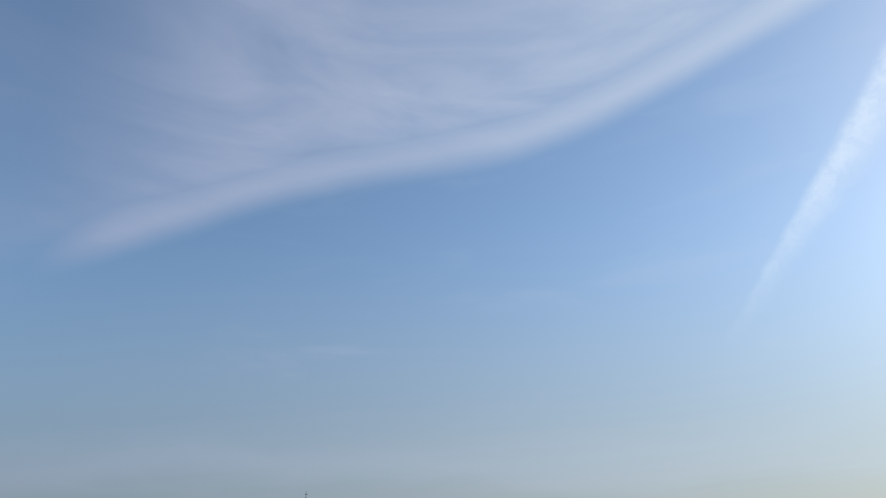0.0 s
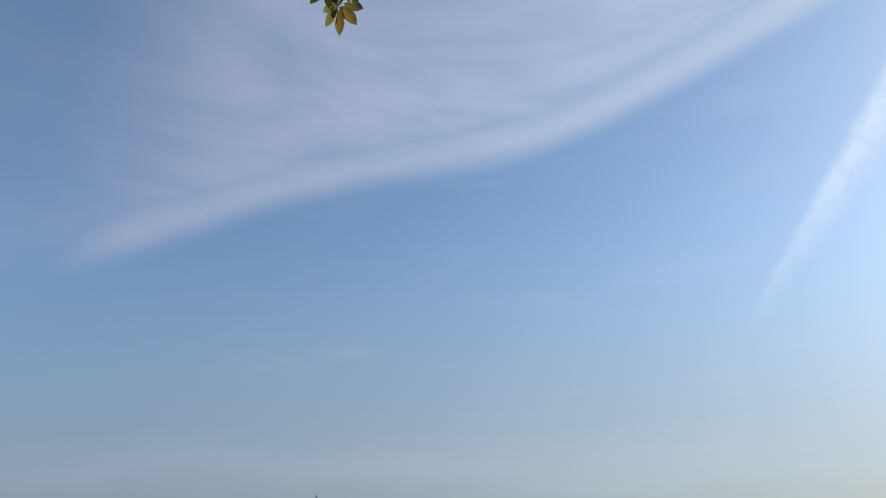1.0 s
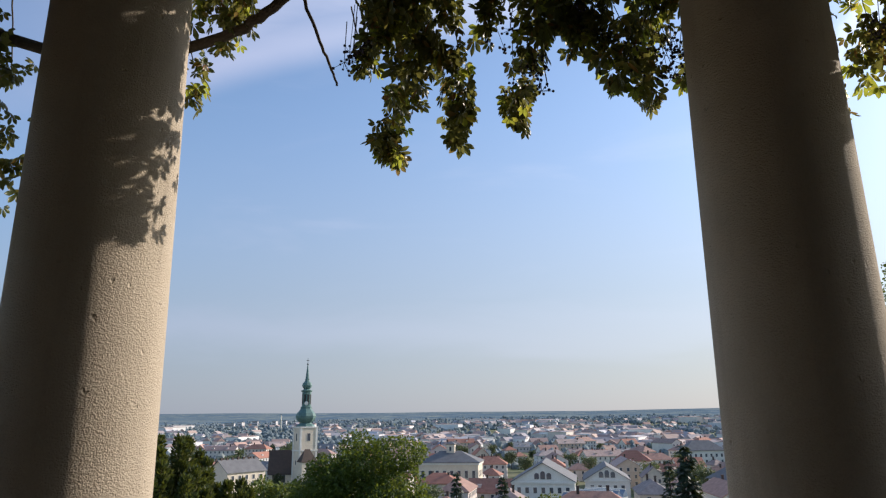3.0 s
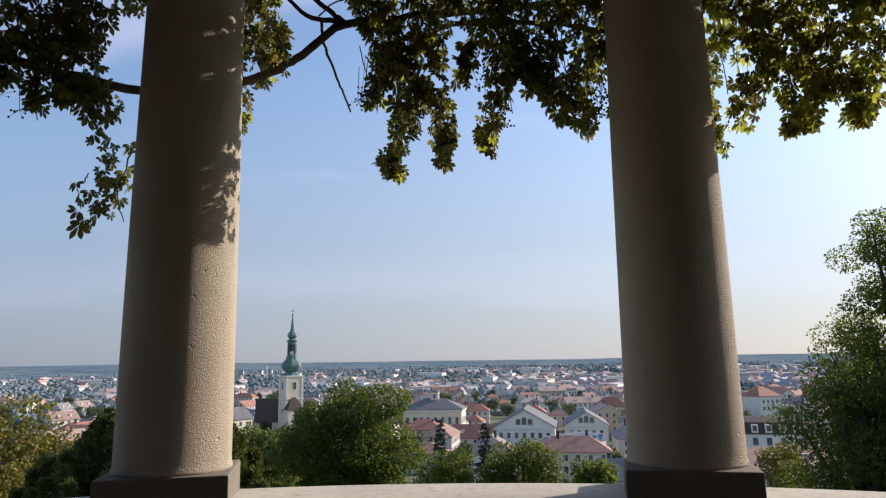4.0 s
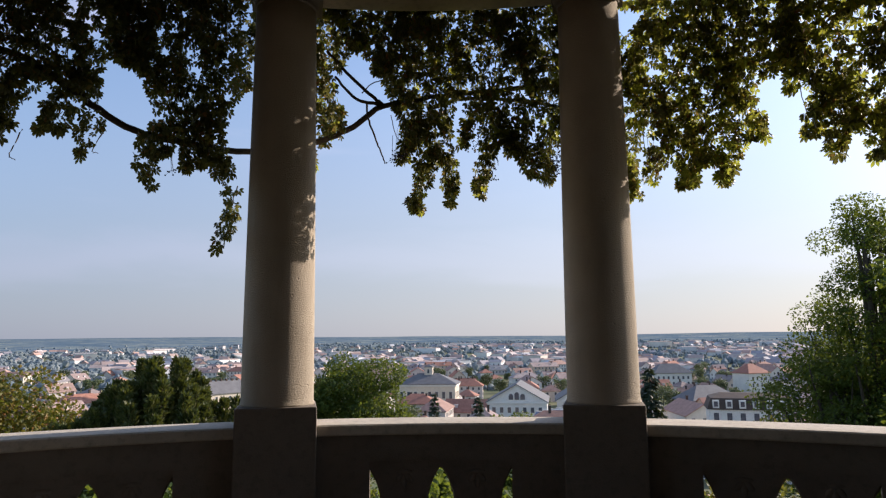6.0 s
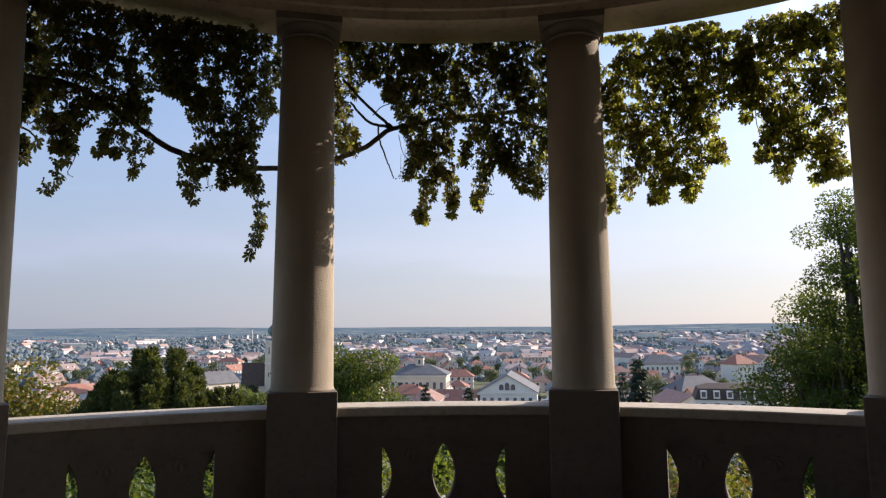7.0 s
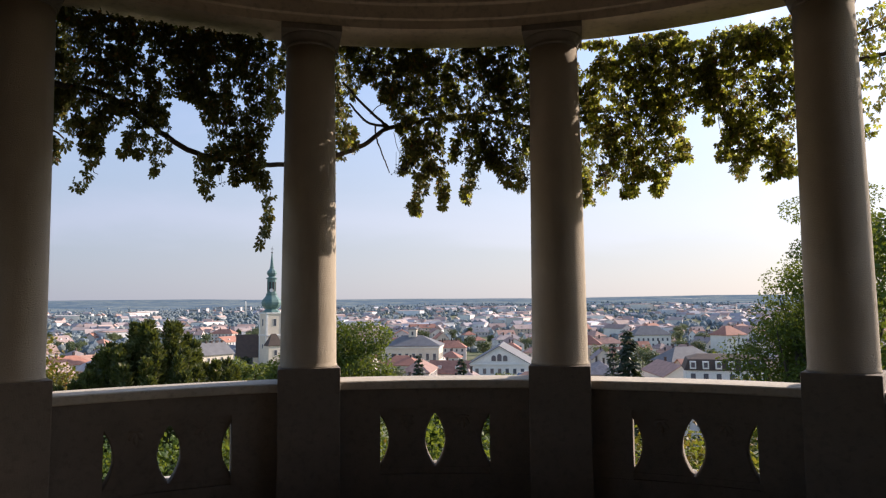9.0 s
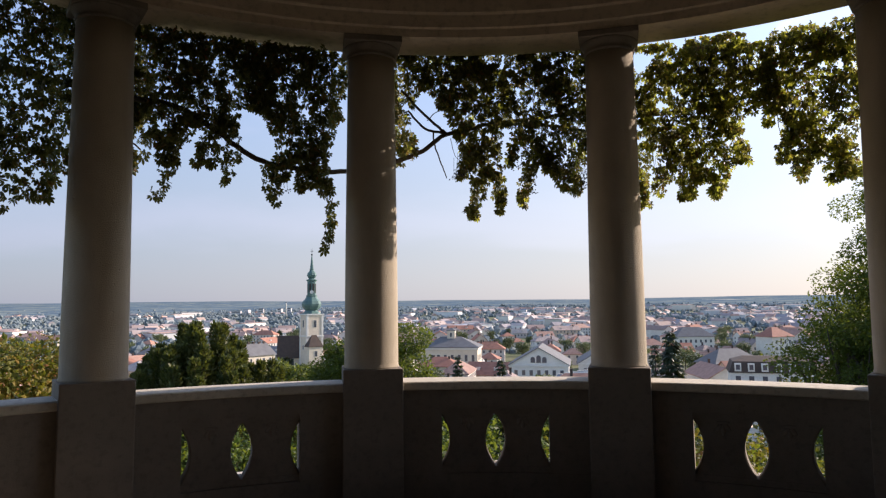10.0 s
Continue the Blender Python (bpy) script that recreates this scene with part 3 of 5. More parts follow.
def vine_leaves(rng, clumps, radius, name, material, parent, share=1.0, size=(0.031, 0.056)):
    """Leaves of hanging clumps: (bearing, lowest height, half width in metres, top height, how many)."""
    places, along, face, sizes = [], [], [], []
    for a, low, half, top, count in clumps:
        count = int(count * 2.9 * share)
        f = rng.random(count) ** 1.05
        z = top - (top - low) * f
        taper = 1.0 - 0.66 * f ** 3.0
        s = rng.uniform(-1, 1, count) * half * 1.3 * taper + 0.04 * np.sin(z * 9 + a)
        turn = a + np.degrees(s / radius)
        gap = np.abs((turn - SKEW + STEP / 2 + 10 * STEP) % STEP)
        gap = np.minimum(gap, STEP - gap)
        r = radius + rng.normal(0, 0.06, count) * (0.6 + taper)
        r = r + np.maximum(4.56 - radius, 0.1) * np.clip((4.6 - gap) / 1.4, 0, 1)
        r = np.where(gap < 3.3, np.maximum(r, 4.54), r)
        r = np.where(z > 3.40, np.maximum(r, 4.54), r)
        ang = np.radians(turn)
        z = z + (r - radius) * 0.2 * (z - 1.44)
        spot = np.stack([CX + r * np.sin(ang), CY + r * np.cos(ang), z], -1)
        lump = np.array([0.5 * noise.noise(Vector(q) * 7.0) + 0.8 * noise.noise(Vector(q) * 22.0) for q in spot])
        keep = lump > 0.02 - 0.16 * (z > 3.1) - 0.25 * (rng.random(count) < 0.3)
        count = int(keep.sum())
        places.append(spot[keep])
        along.append(np.stack([rng.normal(0, 0.5, count), rng.normal(0, 0.5, count), -np.ones(count) * 1.0 + rng.normal(0, 0.4, count)], -1))
        face.append(np.stack([rng.normal(0.1, 0.7, count), rng.normal(-0.3, 0.8, count), np.abs(rng.normal(0.4, 0.5, count))], -1))
        sizes.append(rng.uniform(size[0], size[1], count) * rng.uniform(0.7, 1.15, count))
    places, sizes = np.concatenate(places), np.concatenate(sizes)
    me = scatter(name, PALM[0], PALM[1], places, frames_from(np.concatenate(along), np.concatenate(face)), sizes, material)
    me.shade_smooth()
    ob = part(name, me, material, parent)
    return ob


def stem_part(name, spots, radii, rng, parent, amount=0.012, r=4.80):
    pts = [np.array(polar((p[2] if len(p) > 2 else r) - 0.17, vine_angle(p[0]), vine_height(p[1]))) for p in spots]
    pts = wander(pts, rng, amount, 6)
    n = len(pts)
    rad = [radii[0] + (radii[1] - radii[0]) * i / (n - 1) for i in range(n)]
    return part(name, tube(bmesh.new(), pts, rad, 8), M_BARK, parent, smooth=True)


def build_vine():
    rng = np.random.default_rng(11)
    vine = thing("climbing_vine", Matrix.Translation(polar(4.8, 0, 2.7)), "creeper with hand-shaped green and yellowing leaves trailing along the pavilion", "vine")
    vine.matrix_world = Matrix.Identity(4)
    # stems
    stem_part("main_stem", [(-52, 3.35), (-45, 3.22), (-37.2, 3.14, 4.72), (-32.3, 3.01, 4.42), (-28.7, 2.84, 4.38), (-24.9, 2.66, 4.38), (-20.4, 2.61, 4.44), (-15, 2.67, 4.72), (-9.6, 2.77, 4.68), (-7.2, 2.83, 4.58), (-4.7, 2.96, 4.53), (0.4, 3.08, 4.66), (9.9, 3.18), (15.1, 3.12), (24.7, 3.17), (29.6, 3.28), (34.9, 3.22), (44, 3.25)], (0.022, 0.014), rng, vine, 0.014)
    stem_part("side_stem", [(-9.5, 3.36, 4.58), (-7.8, 3.20, 4.56), (-5.9, 3.05, 4.54), (-4.7, 2.97, 4.53)], (0.010, 0.012), rng, vine, 0.006)
    stem_part("side_stem", [(-8.8, 3.18, 4.58), (-7.0, 3.02, 4.56), (-4.8, 2.97, 4.53)], (0.008, 0.012), rng, vine, 0.006)
    stem_part("side_stem", [(-1.0, 3.05), (3.0, 3.12), (9.0, 3.05), (12.5, 2.98)], (0.014, 0.01), rng, vine, 0.012)
    stem_part("side_stem", [(26.0, 3.15), (28.5, 3.02), (31.0, 2.86), (32.2, 2.7)], (0.014, 0.006), rng, vine, 0.012)
    stem_part("side_stem", [(19.0, 3.15), (21.0, 2.95), (22.5, 2.75)], (0.012, 0.005), rng, vine, 0.012)
    stem_part("side_stem", [(36.0, 3.22), (40.0, 3.42), (44.0, 3.50), (47.0, 3.44)], (0.009, 0.004), rng, vine, 0.015)
    stem_part("side_stem", [(-41.0, 3.2), (-38.0, 2.95), (-35.0, 2.75)], (0.013, 0.006), rng, vine, 0.015)
    stem_part("dead_twig", [(-6.1, 2.99, 4.55), (-6.0, 2.90, 4.60), (-5.4, 2.79, 4.68), (-4.9, 2.70, 4.74), (-4.6, 2.63, 4.76)], (0.007, 0.004), rng, vine, 0.004)
    stem_part("dead_twig", [(-6.6, 3.16), (-5.6, 3.24), (-4.6, 3.26), (-4.0, 3.22)], (0.004, 0.003), rng, vine, 0.004)
    stem_part("dead_twig", [(-4.1, 3.0), (-3.7, 2.86), (-3.2, 2.80)], (0.003, 0.002), rng, vine, 0.004)
    for a, z0, z1 in ((-16.9, 2.45, 1.95), (-32.2, 2.7, 2.38), (-26.9, 2.75, 2.48), (-11.2, 3.3, 2.62), (31.5, 3.6, 2.5), (21.5, 3.6, 2.5), (1.0, 3.6, 2.65), (-1.8, 3.6, 2.6), (5.0, 3.6, 2.5), (8.5, 3.6, 2.5), (-21.5, 3.6, 2.4), (-18.5, 3.6, 2.5), (-29.0, 3.6, 2.9), (-35.0, 3.6, 2.9), (28.9, 3.4, 2.6), (17.0, 3.6, 2.5)):
        stem_part("tendril", [(a + 0.3, z0), (a - 0.4, (z0 + z1) / 2), (a, z1 + 0.12)], (0.004, 0.002), rng, vine, 0.008)
    # leaves, clump by clump
    far_left = [(-50, 2.1, 0.30, 3.8, 609), (-46.6, 2.05, 0.25, 3.8, 551), (-43.8, 2.1, 0.20, 3.8, 478), (-41.9, 2.25, 0.14, 3.8, 290), (-40.2, 2.3, 0.16, 3.8, 348)]
    left = [(-38.2, 2.44, 0.16, 3.9, 400), (-36.6, 2.49, 0.14, 3.9, 390), (-35.3, 2.35, 0.11, 3.9, 390), (-33.3, 2.18, 0.05, 3.0, 60), (-33.4, 2.44, 0.13, 3.9, 390), (-31.2, 2.62, 0.13, 3.9, 380), (-29.2, 2.44, 0.12, 3.9, 380), (-27.6, 2.33, 0.05, 2.8, 45), (-27.2, 2.69, 0.12, 3.9, 320),
            (-25.3, 2.89, 0.12, 3.9, 320), (-23.6, 2.77, 0.10, 3.9, 300), (-22.8, 2.19, 0.05, 2.5, 40), (-22.2, 2.38, 0.12, 3.9, 400), (-20.3, 2.29, 0.12, 3.9, 420), (-18.4, 2.30, 0.11, 3.9, 420), (-17.7, 2.03, 0.045, 2.5, 44), (-17.6, 1.86, 0.032, 2.1, 30), (-16.2, 2.85, 0.08, 3.9, 240)]
    middle = [(-12.0, 2.50, 0.10, 3.9, 300), (-10.7, 2.34, 0.03, 2.75, 26), (-10.3, 2.56, 0.06, 3.9, 230), (-9.2, 2.62, 0.05, 3.9, 150), (-7.7, 3.17, 0.08, 3.9, 110), (-6.0, 3.03, 0.08, 3.9, 170), (-4.6, 2.77, 0.06, 3.9, 260), (-3.6, 2.45, 0.07, 3.9, 320), (-2.2, 2.13, 0.08, 3.9, 420), (-0.4, 2.18, 0.08, 3.9, 420),
              (1.5, 2.55, 0.06, 3.9, 250), (3.0, 2.22, 0.07, 3.9, 320), (4.7, 2.49, 0.07, 3.9, 290), (6.3, 2.35, 0.08, 3.9, 330), (8.1, 2.30, 0.09, 3.9, 360), (10.0, 2.37, 0.10, 3.9, 340), (12.0, 2.39, 0.12, 3.9, 280)]
    right = [(14.4, 2.18, 0.08, 3.25, 230), (16.2, 2.27, 0.09, 3.30, 260), (18.1, 2.23, 0.10, 3.42, 320), (20.2, 2.35, 0.10, 3.46, 330), (21.8, 2.23, 0.09, 3.46, 330), (23.2, 2.47, 0.07, 3.45, 230), (24.6, 2.83, 0.06, 3.15, 80), (25.9, 2.73, 0.07, 3.36, 130),
             (27.3, 2.45, 0.08, 3.42, 230), (28.6, 2.31, 0.09, 3.40, 280), (30.5, 2.27, 0.10, 3.36, 280), (32.3, 2.29, 0.10, 3.40, 270), (34.5, 2.35, 0.14, 3.4, 240), (37.5, 2.45, 0.18, 3.35, 200), (15.6, 3.41, 0.10, 3.46, 30)]
    # the sunlit copy takes half the right bay's leaves, few of the middle's
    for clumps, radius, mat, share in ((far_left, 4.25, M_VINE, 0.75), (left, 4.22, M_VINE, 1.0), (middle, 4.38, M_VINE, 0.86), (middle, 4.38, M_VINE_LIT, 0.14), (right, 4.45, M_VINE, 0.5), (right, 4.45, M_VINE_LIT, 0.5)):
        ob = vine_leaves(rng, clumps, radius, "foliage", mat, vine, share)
        tagged(ob, kind="stuff")
    # berries on thin stalks at the lower fringe
    spots = []
    stalks = bmesh.new()
    for a, z, n in ((-12.0, 2.66, 4), (-3.4, 2.56, 5), (3.3, 2.62, 4), (4.6, 2.42, 6), (6.6, 2.58, 7), (8.6, 2.50, 7), (10.2, 2.46, 7), (-22.5, 2.46, 4), (-28, 2.78, 4), (17.5, 2.46, 3)):
        for _ in range(n):
            c = np.array(polar(4.37 + rng.normal(0, 0.04), vine_angle(a) + rng.normal(0, 0.45), vine_height(z) + 0.06 + rng.normal(0, 0.03)))
            root = c + np.array([rng.normal(0, 0.03), rng.normal(0, 0.03), 0.16])
            tube(stalks, [root, (root + c) / 2, c], [0.0016, 0.0013, 0.001], 4)
            for _ in range(9):
                b = c + rng.normal(0, 0.016, 3)
                tube(stalks, [c, b], [0.001, 0.0008], 3)
                spots.append(b)
    tagged(part("fruit_stalk", stalks, M_BARK, vine), kind="stuff")
    ball = bmesh.new()
    bmesh.ops.create_icosphere(ball, subdivisions=1, radius=1.0)
    ball.verts.index_update()
    octa = np.array([v.co[:] for v in ball.verts])
    tris = [tuple(v.index for v in f.verts) for f in ball.faces]
    ball.free()
    spots = np.array(spots)
    turns = np.repeat(np.eye(3)[None], len(spots), 0)
    me = scatter("berry", octa, tris, spots, turns, rng.uniform(0.004, 0.006, len(spots)), M_BERRY)
    tagged(part("berry", me, M_BERRY, vine, "small dark blue berries"), kind="stuff")


build_vine()

# ---------------------------------------------------------------- trees and shrubs


def leaf_cloud(rng, blobs, count, size, material, name, template=LEAF, droop=0.2, shell=0.55):
    """Leaves on uneven clumps (centre, radius, squash)."""
    weights = np.array([b[1] ** 2 for b in blobs])
    pick = rng.choice(len(blobs), count, p=weights / weights.sum())
    c = np.array([b[0] for b in blobs])[pick]
    r = np.array([b[1] for b in blobs])[pick]
    q = np.array([b[2] for b in blobs])[pick]
    d = rng.normal(0, 1, (count, 3))
    d /= np.linalg.norm(d, axis=1, keepdims=True)
    rr = r * (shell + (1.12 - shell) * rng.random(count) ** 0.6)
    p = c + d * rr[:, None] * np.stack([np.ones(count), np.ones(count), q], -1)
    along = d * 0.7 + rng.normal(0, 0.6, (count, 3)) + np.array([0, 0, -droop])
    face = d + rng.normal(0, 0.5, (count, 3)) + np.array([0, 0, 0.4])
    return scatter(name, template[0], template[1], p, frames_from(along, face), size * rng.uniform(0.6, 1.25, count), material)


def broad_tree(name, m, height, spread, bare, leaves, size, material, seed, label, clumps=26, lean=0.0, squash=0.85, group="", loose=1.0):
    """A tapered trunk with limbs and an uneven crown of clumps."""
    rng = np.random.default_rng(seed)
    tree = thing(name, m, label, "tree", group)
    mid = np.array([lean, 0, (height + bare) / 2])
    half = (height - bare) / 2
    blobs = []
    for i in range(clumps):
        d = rng.normal(0, 1, 3)
        d /= np.linalg.norm(d)
        k = rng.uniform(0.45, 0.80) * (1.0 + 0.35 * (1.0 - loose))
        c = mid + d * np.array([spread, spread, half]) * k
        blobs.append((c, min(spread, half) * rng.uniform(0.24, 0.42) * loose, rng.uniform(0.65, 1.0) * squash))
    blobs.append((mid, min(spread, half) * 0.55, 1.0))
    bm = bmesh.new()
    top = mid + np.array([0, 0, half * 0.5])
    pts = wander([(0, 0, -1.5), (0, 0, bare), tuple(mid), tuple(top)], rng, spread * 0.015, 3)
    tube(bm, pts, [height * 0.028 * (1 - 0.8 * i / (len(pts) - 1)) for i in range(len(pts))], 9)
    trunk = bm
    for c, r, q in blobs[::2]:
        if not group:
            bm = bmesh.new()
        s = np.array([0, 0, bare + (c[2] - bare) * rng.uniform(0.2, 0.6)])
        limb = wander([s, s * 0.4 + c * 0.6 - np.array([0, 0, r * 0.3]), c], rng, spread * 0.02, 3)
        tube(bm, limb, [height * 0.010 * (1 - 0.85 * i / (len(limb) - 1)) for i in range(len(limb))], 6)
        if not group:
            part("limb", bm, M_BARK, tree, smooth=True)
    part("trunk", trunk, M_BARK, tree, smooth=True)
    tagged(part("crown", leaf_cloud(rng, blobs, leaves, size, material, "crown"), material, tree), kind="stuff")
    return tree


def spruce(name, m, height, spread, material, seed, label, tiers=26, per=15, size=0.5):
    """A conifer: whorls of drooping boughs with needle sprays."""
    rng = np.random.default_rng(seed)
    tree = thing(name, m, label, "conifer")
    part("trunk", tube(bmesh.new(), [(0, 0, -1.5), (0, 0, height * 0.5), (0, 0, height)], [height * 0.018, height * 0.011, 0.02], 8), M_BARK, tree, smooth=True)
    p, al, fc = [], [], []
    for t in range(tiers):
        f = t / (tiers - 1)
        z = height * (0.08 + 0.92 * f)
        reach = spread * (1 - f) ** 0.85 * rng.uniform(0.75, 1.1) + 0.12
        for b in range(max(4, int(per * (1 - f * 0.7)))):
            a = rng.uniform(0, 2 * math.pi)
            length = reach * rng.uniform(0.6, 1.12)
            for s in range(int(5 + length * 7)):
                q = rng.random()
                x = length * (0.15 + 0.85 * q)
                p.append((x * math.cos(a) + rng.normal(0, 0.10), x * math.sin(a) + rng.normal(0, 0.10), z - 0.32 * x + 0.10 * x * q + rng.normal(0, 0.07)))
                al.append((math.cos(a + rng.normal(0, 0.6)), math.sin(a + rng.normal(0, 0.6)), rng.normal(-0.35, 0.3)))
                fc.append((rng.normal(0, 0.4), rng.normal(0, 0.4), 1.0))
    n = len(p)
    me = scatter("needles", BLADE[0] * np.array([1.7, 1, 1]), BLADE[1], np.array(p), frames_from(np.array(al), np.array(fc)), size * rng.uniform(0.6, 1.2, n), material)
    tagged(part("needles", me, material, tree), kind="stuff")
    return tree


def yew(name, m, height, spread, material, seed, label, count=150000):
    """A broad conifer: many leaning plumes from one foot."""
    rng = np.random.default_rng(seed)
    tree = thing(name, m, label, "conifer")
    bm = bmesh.new()
    p, al, fc = [], [], []
    plumes = 130
    for k in range(plumes):
        a, q = rng.uniform(0, 2 * math.pi), math.sqrt(rng.random())
        top = np.array([math.cos(a) * q * spread, math.sin(a) * q * spread, height * (1 - 0.48 * q ** 1.3) * rng.uniform(0.87, 1.0)])
        foot = np.array([top[0] * 0.15, top[1] * 0.15, -1.0])
        bend = foot * 0.45 + top * 0.55 + np.array([top[0], top[1], 0]) * 0.35
        tube(bm, [foot, bend * 0.9, top], [0.10, 0.06, 0.01], 6)
        n = count // plumes
        f = 1 - rng.random(n) ** 1.6 * 0.85
        line = ((1 - f) ** 2)[:, None] * foot + (2 * f * (1 - f))[:, None] * bend + (f ** 2)[:, None] * top
        wide = 1.5 * (1.02 - f) ** 0.7 + 0.05
        d = rng.normal(0, 1, (n, 3)) * np.array([1, 1, 0.7])
        d /= np.linalg.norm(d, axis=1, keepdims=True)
        p.append(line + d * (wide * rng.random(n) ** 0.5)[:, None])
        al.append(d * 0.8 + np.array([0, 0, 0.75]) + rng.normal(0, 0.3, (n, 3)))
        fc.append(d + rng.normal(0, 0.5, (n, 3)))
    part("trunk", bm, M_BARK, tree, smooth=True)
    p = np.concatenate(p)
    me = scatter("needles", BLADE[0] * np.array([1.5, 1, 1]), BLADE[1], p, frames_from(np.concatenate(al), np.concatenate(fc)), 0.33 * rng.uniform(0.6, 1.2, len(p)), material)
    tagged(part("needles", me, material, tree), kind="stuff")
    return tree


def bearing(az, dist, sink=0.0):
    """A place on the ground at a bearing (degrees from +y towards +x) and a distance from the pavilion's middle."""
    az = -14.4 + (az + 14.4) * 0.957
    x, y = -0.05 + dist * math.sin(radians(az)), -4.6 + dist * math.cos(radians(az))
    return Vector((x, y, ground_height(x, y) - sink))


def placed(az, dist, turn=0.0, sink=0.0):
    return Matrix.Translation(bearing(az, dist, sink)) @ pose(0, 0, 0, 0, 0, turn)


def height_to(az, dist, elevation):
    """Height of a thing whose top stands at that elevation."""
    return 1.45 + dist * math.tan(radians(elevation * 0.957)) - bearing(az, dist).z


def build_trees():
    d = 62
    broad_tree("broadleaf_tree", placed(-8.9, d), height_to(-9, d, 0.1), 5.7, height_to(-9, d, 0.1) * 0.25, 52000, 0.28, M_GREEN, 21, "large round dark green tree below the pavilion", 34)
    d = 46
    broad_tree("broadleaf_tree", placed(32.7, 44), height_to(34, 44, 13.0), 3.5, 1.0, 36000, 0.18, M_GREEN, 22, "tall loose-crowned green tree beside the pavilion", 84, squash=0.9, loose=0.8)
    broad_tree("broadleaf_tree", placed(30.5, 47), height_to(30.5, 47, 5.4), 3.0, 1.0, 14000, 0.18, M_GREEN, 36, "loose green tree on the slope below the pavilion", 80, squash=0.9, loose=0.8)
    broad_tree("broadleaf_tree", placed(39.0, 38), height_to(39, 38, 14.5), 4.4, 1.0, 12000, 0.30, M_GREEN, 32, "tall spreading green tree beside the pavilion", 40, squash=0.7)
    broad_tree("broadleaf_tree", placed(29.6, 44), height_to(29.6, 44, 1.8), 4.3, 1.0, 26000, 0.19, M_GREEN, 33, "green tree on the slope below the pavilion", 90, squash=0.85, loose=0.8)
    broad_tree("autumn_tree", placed(-36.0, 52), height_to(-36, 52, 0.0), 5.2, 2.0, 12000, 0.36, M_TURNING, 23, "yellow-green autumn tree on the slope", 30)
    broad_tree("autumn_tree", placed(-31.3, 66), height_to(-31, 66, -2.5), 3.4, 1.0, 5000, 0.36, M_TURNING, 29, "rusty autumn tree on the slope", 18)
    # a broad dark conifer of many upright sprays
    yew("yew", placed(-23.4, 42), height_to(-23.4, 42, -0.3), 6.8, M_NEEDLE, 41, "broad dark green yew with feathery upright sprays")
    spruce("spruce", placed(16.6, 88), height_to(16.6, 88, -2.35), 4.0, M_SPRUCE, 51, "dark slender spruce on the slope", 34, 26, 0.85)
    spruce("spruce", placed(15.3, 92), height_to(15.3, 92, -3.4), 2.6, M_SPRUCE, 52, "small dark spruce on the slope", 26, 20, 0.7)
    spruce("spruce", placed(-1.6, 120), height_to(-1.6, 120, -4.4), 2.6, M_SPRUCE, 53, "small dark spruce beside a town house", 24, 22, 0.9)
    spruce("spruce", placed(2.2, 120), height_to(2.2, 120, -4.7), 2.6, M_SPRUCE, 54, "small dark spruce beside a town house", 24, 22, 0.9)
    for az, dist, el, sp, n, mat, seed, label in (
            (5.3, 84, -4.3, 5.4, 11000, M_SUNNY, 24, "round green tree on the slope"),
            (-0.9, 80, -5.7, 4.6, 6000, M_GREEN, 25, "low green tree on the slope"),
            (-15.2, 84, -3.0, 4.5, 9500, M_SUNNY, 26, "green tree below the church"),
            (-17.6, 88, -3.1, 4.0, 9000, M_SUNNY, 27, "sun-toned yellow-green tree below the church"),
            (-13.2, 95, -3.5, 4.0, 5000, M_GREEN, 28, "green tree below the church"),
            (10.6, 74, -6.9, 3.6, 5000, M_GREEN, 30, "low green tree on the slope"),
            (25.2, 96, -4.6, 4.0, 5000, M_TURNING, 31, "brownish tree before a town building"),
            (-40.0, 48, -0.6, 5.0, 7000, M_TURNING, 34, "yellow-green autumn tree on the slope"),
            (45.0, 40, 9.0, 5.0, 7000, M_GREEN, 35, "tall green tree beside the pavilion")):
        broad_tree("broadleaf_tree", placed(az, dist), max(height_to(az, dist, el), 4.0), sp, 1.2, n, 0.44, mat, seed, label, 22)
    # shrubs just outside the balustrade
    rng = np.random.default_rng(5)
    for i in range(26):
        a = -58 + 116 * i / 25 + rng.uniform(-1.5, 1.5)
        r = rng.uniform(6.6, 9.6)
        p = polar(r, a, 0)
        p.z = ground_height(p.x, p.y)
        top = rng.uniform(0.55, 0.95)
        shrub = thing("shrub", Matrix.Translation(p), "leafy garden shrub outside the balustrade", "shrub", "shrubs round the pavilion")
        blobs = [(np.array([rng.normal(0, 0.45), rng.normal(0, 0.35), top * rng.uniform(0.3, 0.7)]), rng.uniform(0.28, 0.42), 0.9) for _ in range(7)]
        bm = bmesh.new()
        for c, q, s in blobs:
            tube(bm, [(0, 0, -0.2), tuple(c * 0.5), tuple(c)], [0.02, 0.012, 0.006], 5)
        part("woody_base", bm, M_BARK, shrub)
        mat = M_TURNING if rng.random() < 0.3 else M_GREEN
        tagged(part("leaves", leaf_cloud(rng, blobs, 900, 0.085, mat, "leaves"), mat, shrub), kind="stuff")


build_trees()

# ---------------------------------------------------------------- the town


